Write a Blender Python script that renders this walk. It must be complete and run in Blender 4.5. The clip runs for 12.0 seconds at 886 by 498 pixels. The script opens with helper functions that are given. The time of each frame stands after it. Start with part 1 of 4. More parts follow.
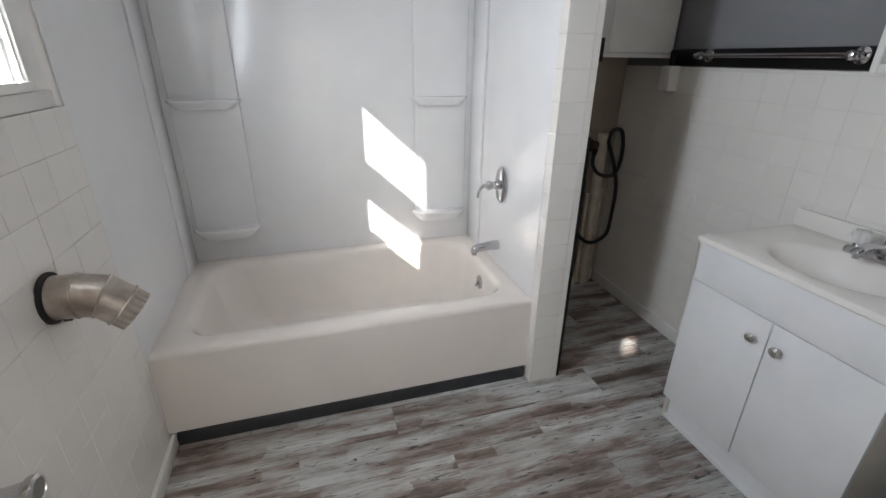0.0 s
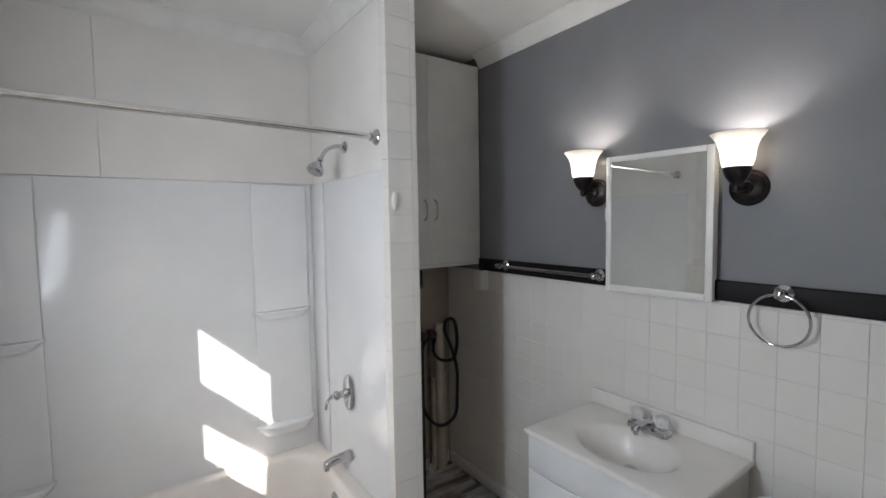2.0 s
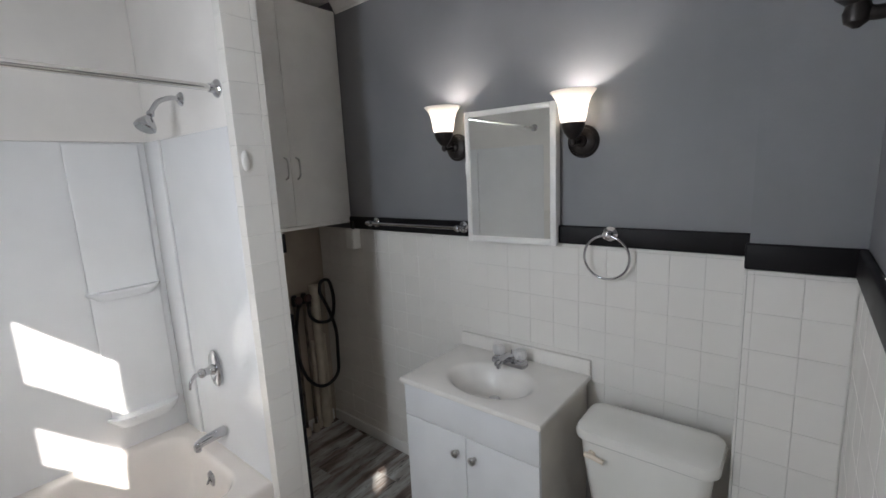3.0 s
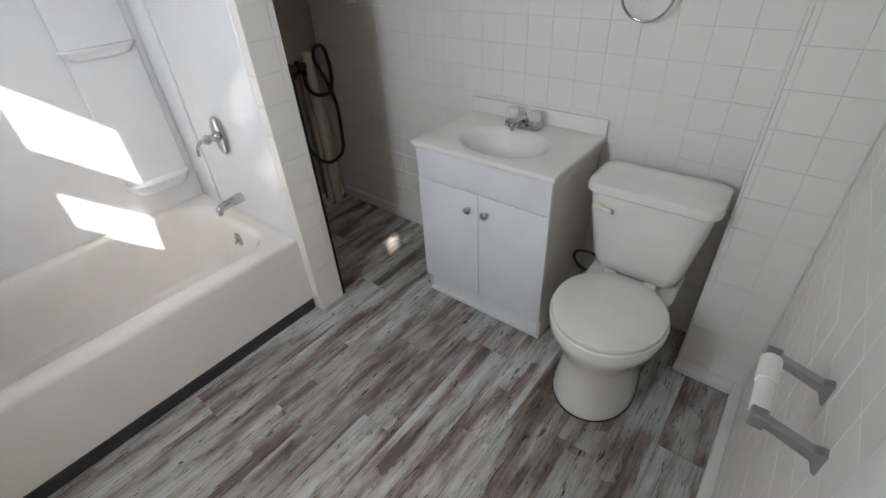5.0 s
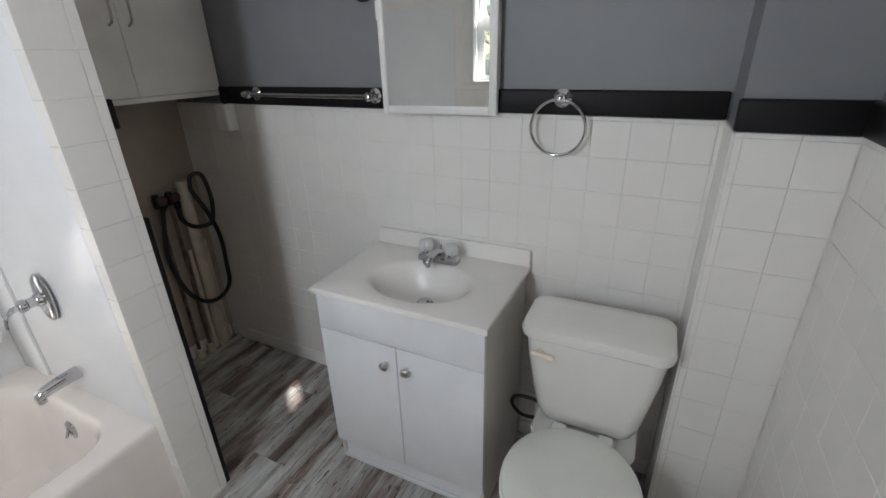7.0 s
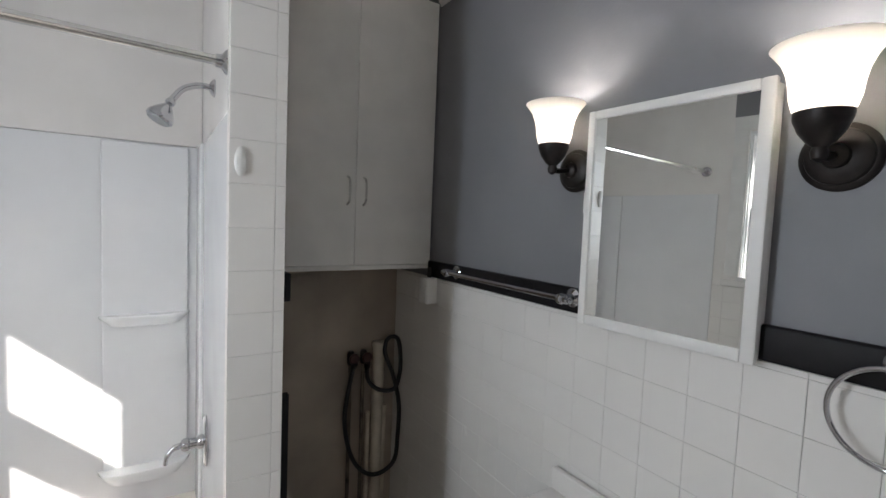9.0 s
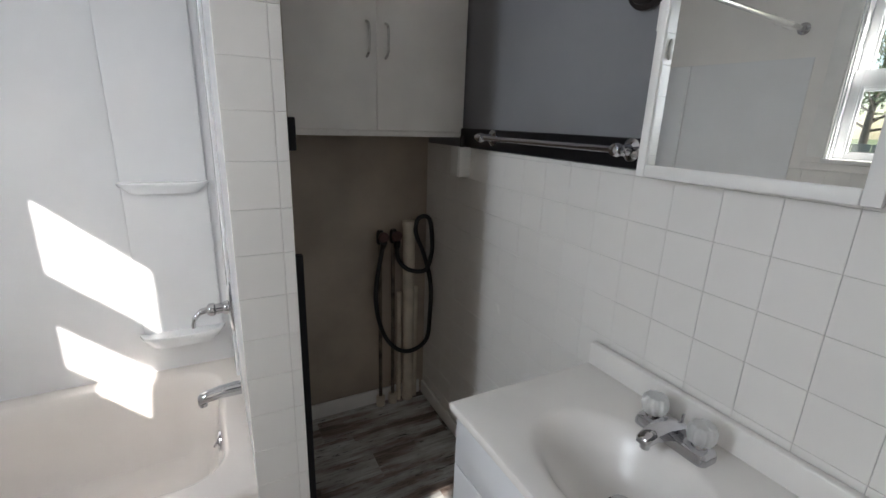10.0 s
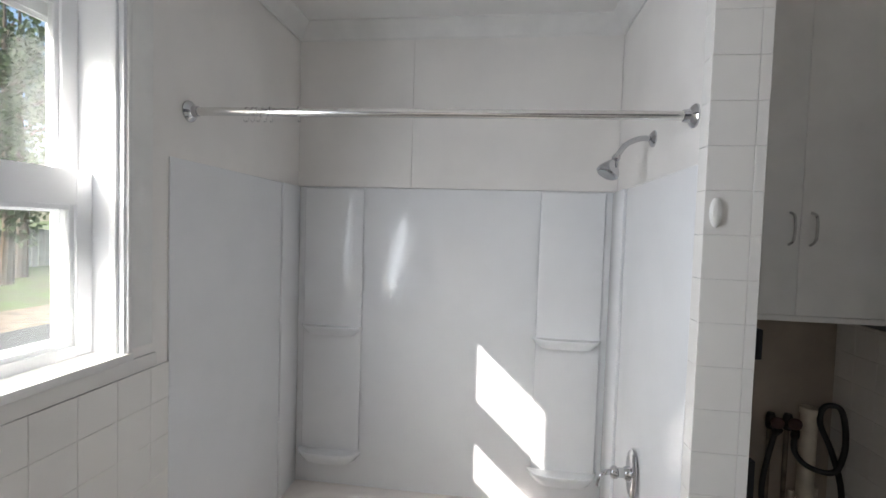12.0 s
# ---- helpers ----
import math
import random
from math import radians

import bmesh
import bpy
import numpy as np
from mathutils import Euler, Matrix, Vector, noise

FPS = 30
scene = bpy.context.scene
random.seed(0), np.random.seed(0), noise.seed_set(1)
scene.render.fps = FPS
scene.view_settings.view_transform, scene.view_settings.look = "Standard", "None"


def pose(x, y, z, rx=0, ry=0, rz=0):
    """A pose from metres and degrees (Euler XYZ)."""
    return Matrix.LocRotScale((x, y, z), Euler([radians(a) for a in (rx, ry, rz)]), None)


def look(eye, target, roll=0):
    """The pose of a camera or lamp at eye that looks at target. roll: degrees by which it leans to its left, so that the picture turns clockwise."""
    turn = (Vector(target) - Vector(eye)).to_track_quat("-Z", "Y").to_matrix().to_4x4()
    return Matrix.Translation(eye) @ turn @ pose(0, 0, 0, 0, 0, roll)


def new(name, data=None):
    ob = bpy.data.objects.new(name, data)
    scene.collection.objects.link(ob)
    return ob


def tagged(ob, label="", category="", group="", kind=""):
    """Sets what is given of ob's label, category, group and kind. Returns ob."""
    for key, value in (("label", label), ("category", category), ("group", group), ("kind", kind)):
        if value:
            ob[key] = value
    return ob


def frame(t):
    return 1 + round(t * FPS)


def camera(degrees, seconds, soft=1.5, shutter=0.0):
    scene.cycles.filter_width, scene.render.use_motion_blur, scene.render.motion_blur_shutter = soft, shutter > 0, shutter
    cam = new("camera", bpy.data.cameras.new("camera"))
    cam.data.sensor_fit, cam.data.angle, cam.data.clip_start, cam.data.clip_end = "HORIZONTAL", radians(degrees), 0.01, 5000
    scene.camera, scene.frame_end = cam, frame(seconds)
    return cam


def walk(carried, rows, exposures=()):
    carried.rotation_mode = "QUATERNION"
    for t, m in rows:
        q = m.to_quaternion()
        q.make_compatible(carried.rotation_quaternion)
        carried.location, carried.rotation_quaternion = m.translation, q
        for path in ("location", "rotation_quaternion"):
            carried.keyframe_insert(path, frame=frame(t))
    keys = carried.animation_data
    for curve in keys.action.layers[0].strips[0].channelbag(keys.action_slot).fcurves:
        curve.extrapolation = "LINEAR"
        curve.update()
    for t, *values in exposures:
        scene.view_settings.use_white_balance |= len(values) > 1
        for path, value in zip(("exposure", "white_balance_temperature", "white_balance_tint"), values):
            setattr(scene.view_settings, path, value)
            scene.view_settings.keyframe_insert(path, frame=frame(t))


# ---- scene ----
cam = camera(89.9, 12.0)
PATH = [
    (0, (0.206, 0.182, 1.342), (0.743, 1.939, 0.551), 0.6),
    (0.5, (0.213, 0.064, 1.486), (0.73, 1.938, 1.017), -0.5),
    (1, (0.154, 0.072, 1.567), (0.775, 1.958, 1.328), -0.2),
    (1.5, (0.172, 0.091, 1.591), (1.043, 1.887, 1.458), -0.3),
    (2, (0.218, 0.085, 1.609), (1.382, 1.706, 1.484), -0.9),
    (2.5, (0.261, 0.066, 1.618), (1.665, 1.479, 1.434), -1.4),
    (2.7, (0.264, 0.034, 1.62), (1.741, 1.364, 1.398), -1.6),
    (4.3, (0.264, 0.123, 1.551), (1.676, 1.163, 0.589), -2.9),
    (4.5, (0.23, 0.113, 1.513), (1.604, 1.161, 0.506), -2.9),
    (5, (0.217, 0.097, 1.472), (1.458, 1.151, 0.309), -3.6),
    (5.5, (0.229, 0.114, 1.434), (1.381, 1.087, 0.12), -3.6),
    (6, (0.294, 0.17, 1.382), (1.462, 1.034, 0.007), -1.9),
    (6.5, (0.398, 0.257, 1.431), (1.799, 1.035, 0.234), 0.5),
    (7, (0.486, 0.298, 1.498), (2.124, 1.111, 0.69), -1.6),
    (7.5, (0.567, 0.353, 1.565), (2.203, 1.404, 1.101), -5.2),
    (7.7, (0.609, 0.364, 1.586), (2.182, 1.553, 1.254), -5.6),
    (9.3, (0.94, 0.435, 1.545), (1.944, 2.154, 1.358), 3.1),
    (9.5, (0.956, 0.458, 1.501), (1.925, 2.18, 1.193), 3.4),
    (10, (1.014, 0.52, 1.412), (1.924, 2.213, 0.859), 2.0),
    (10.5, (1.018, 0.592, 1.334), (1.851, 2.282, 0.664), 0.9),
    (11, (0.895, 0.61, 1.382), (1.427, 2.477, 0.898), 2.0),
    (11.5, (0.746, 0.59, 1.602), (0.848, 2.57, 1.336), 0.9),
    (12, (0.558, 0.445, 1.625), (0.311, 2.428, 1.544), 1.8),
]
EXPOSURE = [(t, e + 0.1, 6520, 10) for t, e in ((0.0, 1.25), (0.5, 1.2), (1.0, 1.1), (2.5, 1.05), (4.5, 1.2), (5.5, 1.27), (6.5, 1.27), (7.5, 1.15), (10.5, 1.27), (11.5, 1.35), (12.0, 1.08))]
walk(cam, [(t, look(eye, target, roll)) for t, eye, target, roll in PATH], EXPOSURE)

CEIL = 2.56
XE, XW, YN, YS = 1.905, -0.385, 2.46, -0.08      # finished faces of the four sides
SUN = Vector((0.873, 1.0, -0.815)).normalized()

# ---- light ----
world = bpy.data.worlds.new("sky")
scene.world = world
world.use_nodes = True
wn = world.node_tree.nodes
sky = wn.new("ShaderNodeTexSky")
sky.sky_type, sky.sun_disc = "NISHITA", False
sky.sun_elevation, sky.sun_rotation = radians(31.5), radians(221.1)
world.node_tree.links.new(sky.outputs[0], wn["Background"].inputs[0])
wn["Background"].inputs[1].default_value = 0.11
sun = new("sun", bpy.data.lights.new("sun", "SUN"))
sun.data.energy, sun.data.angle, sun.data.color = 5.0, radians(0.5), (1.0, 0.95, 0.88)
sun.matrix_world = look((-6, -6, 8), Vector((-6, -6, 8)) + SUN)
# area lamp standing in for the sky's light in the window opening
skyl = new("window_light", bpy.data.lights.new("window_light", "AREA"))
skyl.data.shape, skyl.data.size, skyl.data.size_y = "RECTANGLE", 0.21, 0.82
skyl.data.energy, skyl.data.color, skyl.data.spread = 5.0, (0.84, 0.91, 1.0), radians(160)
skyl.matrix_world = look((-0.455, 0.955, 1.74), (0.545, 0.99, 1.58))
# invented fill lamp at the hall ceiling, unseen, brightens the room through the doorway
hall = new("hall_light", bpy.data.lights.new("hall_light", "AREA"))
hall.data.shape, hall.data.size, hall.data.size_y = "RECTANGLE", 0.7, 0.7
hall.data.energy, hall.data.color = 11.0, (1.0, 0.955, 0.90)
hall.matrix_world = pose(0.35, -0.65, CEIL - 0.01)


# ---- materials ----
def mat(name, color, rough=0.5, metal=0.0, var=0.06, scale=6.0, bump=0.0, bscale=60.0, coat=0.0, rand=0.0, stain=None):
    m = bpy.data.materials.new(name)
    m.use_nodes = True
    n, l = m.node_tree.nodes, m.node_tree.links
    b = n["Principled BSDF"]
    b.inputs["Metallic"].default_value = metal
    b.inputs["Coat Weight"].default_value = coat
    tc = n.new("ShaderNodeTexCoord")
    big = n.new("ShaderNodeTexNoise")
    big.inputs["Scale"].default_value, big.inputs["Detail"].default_value = scale, 6
    src = tc.outputs["Object"]
    if rand:
        oi, va = n.new("ShaderNodeObjectInfo"), n.new("ShaderNodeVectorMath")
        va.operation, va.inputs[1].default_value = "MULTIPLY_ADD", (71.0, 43.0, 29.0)
        l.new(oi.outputs["Random"], va.inputs[0])
        l.new(src, va.inputs[2])
        src = va.outputs[0]
    l.new(src, big.inputs["Vector"])
    ramp = n.new("ShaderNodeValToRGB")
    dark = stain or tuple(c * (1 - 2.2 * var) for c in color)
    ramp.color_ramp.elements[0].color = (*dark, 1)
    ramp.color_ramp.elements[1].color = (*[min(1, c * (1 + var)) for c in color], 1)
    ramp.color_ramp.elements[0].position, ramp.color_ramp.elements[1].position = 0.25, 0.62
    l.new(big.outputs[0], ramp.inputs[0])
    out = ramp.outputs[0]
    if rand:
        info, hsv, mp = n.new("ShaderNodeObjectInfo"), n.new("ShaderNodeHueSaturation"), n.new("ShaderNodeMapRange")
        mp.inputs["To Min"].default_value, mp.inputs["To Max"].default_value = 1 - rand, 1 + rand
        l.new(info.outputs["Random"], mp.inputs["Value"])
        l.new(mp.outputs[0], hsv.inputs["Value"])
        l.new(out, hsv.inputs["Color"])
        out = hsv.outputs[0]
    l.new(out, b.inputs["Base Color"])
    rr = n.new("ShaderNodeMapRange")
    rr.inputs["To Min"].default_value, rr.inputs["To Max"].default_value = rough * 0.8, min(1, rough * 1.25)
    l.new(big.outputs[0], rr.inputs["Value"])
    l.new(rr.outputs[0], b.inputs["Roughness"])
    if bump:
        fine, bp = n.new("ShaderNodeTexNoise"), n.new("ShaderNodeBump")
        fine.inputs["Scale"].default_value, fine.inputs["Detail"].default_value = bscale, 4
        l.new(src, fine.inputs["Vector"])
        bp.inputs["Strength"].default_value, bp.inputs["Distance"].default_value = bump, 0.004
        l.new(fine.outputs[0], bp.inputs["Height"])
        l.new(bp.outputs[0], b.inputs["Normal"])
    return m


TILE = mat("painted_tile", (0.82, 0.797, 0.765), 0.24, var=0.004, scale=9, bump=0.03, bscale=9, rand=0.012)
GROUT = mat("painted_grout", (0.74, 0.715, 0.68), 0.5, var=0.10, scale=12)
GROUTD = mat("soiled_grout", (0.67, 0.635, 0.595), 0.8, var=0.2, scale=14)
WALLW = mat("white_wall_paint", (0.83, 0.802, 0.775), 0.35, var=0.03, scale=3, bump=0.10, bscale=30)
GREY = mat("grey_wall_paint", (0.22, 0.221, 0.238), 0.55, var=0.04, scale=3, bump=0.15, bscale=70)
BLACK = mat("black_glazed_trim", (0.010, 0.009, 0.010), 0.45, var=0.2, bump=0.1, bscale=40)
BLACK.node_tree.nodes["Principled BSDF"].inputs["Specular IOR Level"].default_value = 0.18
CEILM = mat("ceiling_paint", (0.84, 0.83, 0.81), 0.7, var=0.03, scale=2, bump=0.15, bscale=50)
TRIM = mat("white_trim_paint", (0.80, 0.79, 0.77), 0.4, var=0.03, scale=8, bump=0.06, bscale=30)
# beige of the closet back and side, darker than the white walls
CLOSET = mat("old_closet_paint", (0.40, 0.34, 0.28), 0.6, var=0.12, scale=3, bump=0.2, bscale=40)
SURR = mat("white_acrylic_panel", (0.808, 0.812, 0.826), 0.14, var=0.015, scale=4, bump=0.05, bscale=5)
TUBM = mat("tub_enamel", (0.83, 0.775, 0.735), 0.13, var=0.02, scale=4)
PORC = mat("white_porcelain", (0.78, 0.77, 0.735), 0.10, var=0.02, scale=5, coat=0.3)
SEATM = mat("toilet_seat_plastic", (0.76, 0.76, 0.715), 0.22, var=0.02)
MARBLE = mat("cultured_marble", (0.82, 0.795, 0.765), 0.24, var=0.02, scale=5)
CABW = mat("white_cabinet_laminate", (0.78, 0.79, 0.81), 0.38, var=0.02, scale=7, bump=0.04, bscale=50)
CABP = mat("white_cabinet_paint", (0.74, 0.725, 0.70), 0.4, var=0.03, scale=7, bump=0.08, bscale=35)
# greyer and darker than the vanity's door fronts
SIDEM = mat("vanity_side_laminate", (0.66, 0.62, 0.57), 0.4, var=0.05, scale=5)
CHROME = mat("chrome", (0.56, 0.56, 0.58), 0.06, 1.0, var=0.03, scale=20)
ROD = mat("satin_steel", (0.74, 0.73, 0.71), 0.22, 1.0, var=0.03, scale=20)
NICKEL = mat("satin_nickel", (0.5, 0.49, 0.47), 0.28, 1.0, var=0.08, scale=30)
GREYMET = mat("grey_metal", (0.38, 0.39, 0.40), 0.33, 0.9, var=0.1, scale=20)
GALV = mat("galvanised_steel", (0.50, 0.46, 0.42), 0.33, 0.9, var=0.22, scale=14, bump=0.2, bscale=60, stain=(0.26, 0.20, 0.15))
BRONZE = mat("oil_rubbed_bronze", (0.022, 0.018, 0.017), 0.4, 0.5, var=0.3, scale=25, bump=0.1)
RUBBER = mat("black_rubber", (0.014, 0.014, 0.015), 0.5, var=0.2, scale=20)
KICK = mat("dark_grey_vinyl_base", (0.035, 0.038, 0.042), 0.45, var=0.2)
PVC = mat("aged_pvc", (0.62, 0.56, 0.46), 0.45, var=0.1, scale=12)
COPPER = mat("painted_copper", (0.16, 0.13, 0.10), 0.5, 0.4, var=0.3, scale=16)
REDH = mat("dark_red_paint", (0.055, 0.020, 0.017), 0.5, var=0.2, scale=20)
PLASTIC = mat("white_plastic", (0.80, 0.79, 0.76), 0.35, var=0.02)
CREAM = mat("cream_plastic", (0.80, 0.70, 0.58), 0.3, var=0.04, scale=30)
VINYL = mat("white_window_vinyl", (0.82, 0.83, 0.85), 0.35, var=0.02)
# near-black; on rings and discs it stands in for the shade of openings
DARK = mat("dark_gap", (0.02, 0.018, 0.016), 0.8, var=0.2)
GRASS = mat("lawn", (0.10, 0.15, 0.035), 0.9, var=0.3, scale=1.2, bump=0.6, bscale=20, stain=(0.12, 0.10, 0.05))
ASPH = mat("asphalt", (0.055, 0.055, 0.06), 0.85, var=0.2, scale=4, bump=0.3, bscale=80)
SAND = mat("bare_earth", (0.30, 0.22, 0.15), 0.9, var=0.25, scale=3, bump=0.4)
LEAF = mat("leaves", (0.07, 0.11, 0.03), 0.6, var=0.35, scale=2.5)
BARK = mat("bark", (0.12, 0.085, 0.06), 0.9, var=0.3, scale=8, bump=0.6, bscale=20)
FENCE = mat("weathered_fence", (0.20, 0.20, 0.19), 0.8, var=0.2, scale=3)
SIDING = mat("outer_siding", (0.6, 0.6, 0.58), 0.7, var=0.05)


def clear(name, rough, tint=(1, 1, 1), ior=1.45):
    m = bpy.data.materials.new(name)
    m.use_nodes = True
    b = m.node_tree.nodes["Principled BSDF"]
    b.inputs["Base Color"].default_value = (*tint, 1)
    b.inputs["Roughness"].default_value = rough
    b.inputs["IOR"].default_value = ior
    b.inputs["Transmission Weight"].default_value = 1
    return m


GLASS = clear("window_glass", 0.0, (0.97, 0.99, 0.98))
ACRYL = clear("clear_acrylic", 0.30)
ACRYL.node_tree.nodes["Principled BSDF"].inputs["Transmission Weight"].default_value = 0.75
RINGP = clear("clear_ring_plastic", 0.05)
MIRROR = mat("mirror_silver", (0.86, 0.88, 0.87), 0.0, 1.0, var=0.0)


def shade_mat():
    m = bpy.data.materials.new("frosted_lit_glass")
    m.use_nodes = True
    n, l = m.node_tree.nodes, m.node_tree.links
    b = n["Principled BSDF"]
    b.inputs["Base Color"].default_value = (0.85, 0.83, 0.80, 1)
    b.inputs["Roughness"].default_value = 0.35
    tr, mix = n.new("ShaderNodeBsdfTranslucent"), n.new("ShaderNodeMixShader")
    tr.inputs[0].default_value = (0.95, 0.92, 0.87, 1)
    mix.inputs[0].default_value = 0.45
    l.new(b.outputs[0], mix.inputs[1])
    l.new(tr.outputs[0], mix.inputs[2])
    l.new(mix.outputs[0], n["Material Output"].inputs[0])
    return m


SHADE = shade_mat()


def plank_mat():
    m = bpy.data.materials.new("weathered_vinyl_plank")
    m.use_nodes = True
    n, l = m.node_tree.nodes, m.node_tree.links
    b = n["Principled BSDF"]
    tc, info = n.new("ShaderNodeTexCoord"), n.new("ShaderNodeObjectInfo")
    off = n.new("ShaderNodeVectorMath")
    off.operation = "MULTIPLY_ADD"
    l.new(info.outputs["Random"], off.inputs[0])
    off.inputs[1].default_value = (37.0, 61.0, 13.0)
    l.new(tc.outputs["Object"], off.inputs[2])

    def streak(sx, sy, detail, scale=1.0, dist=0.0):
        mp, t = n.new("ShaderNodeMapping"), n.new("ShaderNodeTexNoise")
        mp.inputs["Scale"].default_value = (sx, sy, 1)
        l.new(off.outputs[0], mp.inputs[0])
        l.new(mp.outputs[0], t.inputs["Vector"])
        t.inputs["Scale"].default_value, t.inputs["Detail"].default_value, t.inputs["Distortion"].default_value = scale, detail, dist
        t.inputs["Roughness"].default_value = 0.62
        return t.outputs[0]

    def ramp(src, stops):
        r = n.new("ShaderNodeValToRGB")
        while len(r.color_ramp.elements) < len(stops):
            r.color_ramp.elements.new(0.5)
        for e, (p, c) in zip(r.color_ramp.elements, stops):
            e.position, e.color = p, (*c, 1)
        l.new(src, r.inputs[0])
        return r.outputs[0]

    # each plank is printed as narrow strips of mixed length, some bare brown, some whitewashed
    warp = n.new("ShaderNodeVectorMath")
    warp.operation, warp.inputs[1].default_value = "MULTIPLY_ADD", (0.16, 0.020, 0.0)
    wob = n.new("ShaderNodeTexNoise")
    wob.inputs["Scale"].default_value = 9.0
    l.new(off.outputs[0], wob.inputs["Vector"])
    l.new(wob.outputs["Color"], warp.inputs[0])
    l.new(off.outputs[0], warp.inputs[2])
    brick = n.new("ShaderNodeTexBrick")
    brick.inputs["Color1"].default_value, brick.inputs["Color2"].default_value = (0, 0, 0, 1), (1, 1, 1, 1)
    brick.inputs["Mortar"].default_value = (0.5, 0.5, 0.5, 1)
    brick.inputs["Scale"].default_value, brick.inputs["Mortar Size"].default_value = 1.0, 0.0
    brick.inputs["Brick Width"].default_value, brick.inputs["Row Height"].default_value = 0.46, 0.047
    brick.offset, brick.offset_frequency = 0.37, 3
    l.new(warp.outputs[0], brick.inputs["Vector"])

    def lin(src, gain, add):
        m_ = n.new("ShaderNodeMath")
        m_.operation, m_.inputs[1].default_value = "MULTIPLY_ADD", gain
        l.new(src, m_.inputs[0])
        if isinstance(add, float):
            m_.inputs[2].default_value = add
        else:
            l.new(add, m_.inputs[2])
        return m_.outputs[0]

    tone = lin(brick.outputs["Color"], 0.13, lin(streak(2.4, 14, 9), 0.98, -0.07))
    base = ramp(tone, [(0.33, (0.14, 0.105, 0.09)), (0.42, (0.29, 0.235, 0.210)), (0.49, (0.42, 0.41, 0.395)), (0.64, (0.58, 0.60, 0.595))])
    patch = ramp(streak(2.2, 6, 6, 1.0, 0.6), [(0.40, (0.74, 0.70, 0.68)), (0.54, (1.04, 1.05, 1.05))])
    grain = ramp(streak(5, 130, 6), [(0.38, (0.55, 0.51, 0.49)), (0.46, (1, 1, 1))])
    crack = ramp(streak(9.0, 75, 7, 1.0, 1.6), [(0.365, (0.06, 0.05, 0.048)), (0.40, (1, 1, 1))])
    cur = base
    for other, f in ((patch, 0.95), (grain, 0.65), (crack, 0.9)):
        mx = n.new("ShaderNodeMix")
        mx.data_type, mx.blend_type = "RGBA", "MULTIPLY"
        mx.inputs[0].default_value = f
        l.new(cur, mx.inputs[6])
        l.new(other, mx.inputs[7])
        cur = mx.outputs[2]
    hsv, mp = n.new("ShaderNodeHueSaturation"), n.new("ShaderNodeMapRange")
    mp.inputs["To Min"].default_value, mp.inputs["To Max"].default_value = 0.88, 1.12
    l.new(info.outputs["Random"], mp.inputs["Value"])
    l.new(mp.outputs[0], hsv.inputs["Value"])
    l.new(cur, hsv.inputs["Color"])
    l.new(hsv.outputs[0], b.inputs["Base Color"])
    b.inputs["Roughness"].default_value = 0.42
    bp = n.new("ShaderNodeBump")
    bp.inputs["Strength"].default_value, bp.inputs["Distance"].default_value = 0.25, 0.002
    l.new(crack, bp.inputs["Height"])
    l.new(bp.outputs[0], b.inputs["Normal"])
    return m


PLANK = plank_mat()


# ---- mesh helpers ----
def mesh_of(bm, material, smooth=False):
    bmesh.ops.recalc_face_normals(bm, faces=bm.faces[:])
    me = bpy.data.meshes.new("mesh")
    bm.to_mesh(me)
    bm.free()
    me.materials.append(material)
    if smooth:
        me.polygons.foreach_set("use_smooth", [True] * len(me.polygons))
        me.set_sharp_from_angle(angle=radians(38))
    return me


def thing(name, label, category, at=(0, 0, 0), rz=0, group="", kind=""):
    ob = new(name)
    ob.matrix_world = pose(*at, 0, 0, rz)
    return tagged(ob, label, category, group, kind)


def part(name, bm, material, parent, label="", smooth=True):
    ob = new(name, mesh_of(bm, material, smooth))
    if parent is not None:
        ob.parent = parent
    return tagged(ob, label)


def solid(name, bm, material, label, category, kind="", smooth=True, group=""):
    return tagged(new(name, mesh_of(bm, material, smooth)), label, category, group, kind)


def box(x0, x1, y0, y1, z0, z1, r=0.0, seg=2, bm=None):
    out = bm or bmesh.new()
    b = bmesh.new()
    bmesh.ops.create_cube(b, size=1, matrix=Matrix.Translation(((x0 + x1) / 2, (y0 + y1) / 2, (z0 + z1) / 2)) @ Matrix.Diagonal((x1 - x0, y1 - y0, z1 - z0, 1)))
    if r:
        bmesh.ops.bevel(b, geom=b.edges[:], offset=r, segments=seg, affect="EDGES", profile=0.5)
    return join(out, b)


def join(out, b, m=None):
    if m is not None:
        b.transform(m)
    tmp = bpy.data.meshes.new("tmp")
    b.to_mesh(tmp)
    b.free()
    out.from_mesh(tmp)
    bpy.data.meshes.remove(tmp)
    return out


def loft(rings, cap0=True, cap1=True, closed=True, bm=None):
    b = bm or bmesh.new()
    vs = [[b.verts.new(p) for p in ring] for ring in rings]
    n = len(vs[0])
    for r0, r1 in zip(vs, vs[1:]):
        for i in range(n if closed else n - 1):
            j = (i + 1) % n
            b.faces.new((r0[i], r0[j], r1[j], r1[i]))
    if cap0:
        b.faces.new(vs[0][::-1])
    if cap1:
        b.faces.new(vs[-1])
    return b


def lathe(profile, n=28, m=None, bm=None, caps=(True, True)):
    """Turns (radius, height) pairs about z."""
    b = loft([[(r * math.cos(2 * math.pi * i / n), r * math.sin(2 * math.pi * i / n), z) for i in range(n)] for r, z in profile], *caps)
    return join(bm or bmesh.new(), b, m or Matrix.Identity(4))


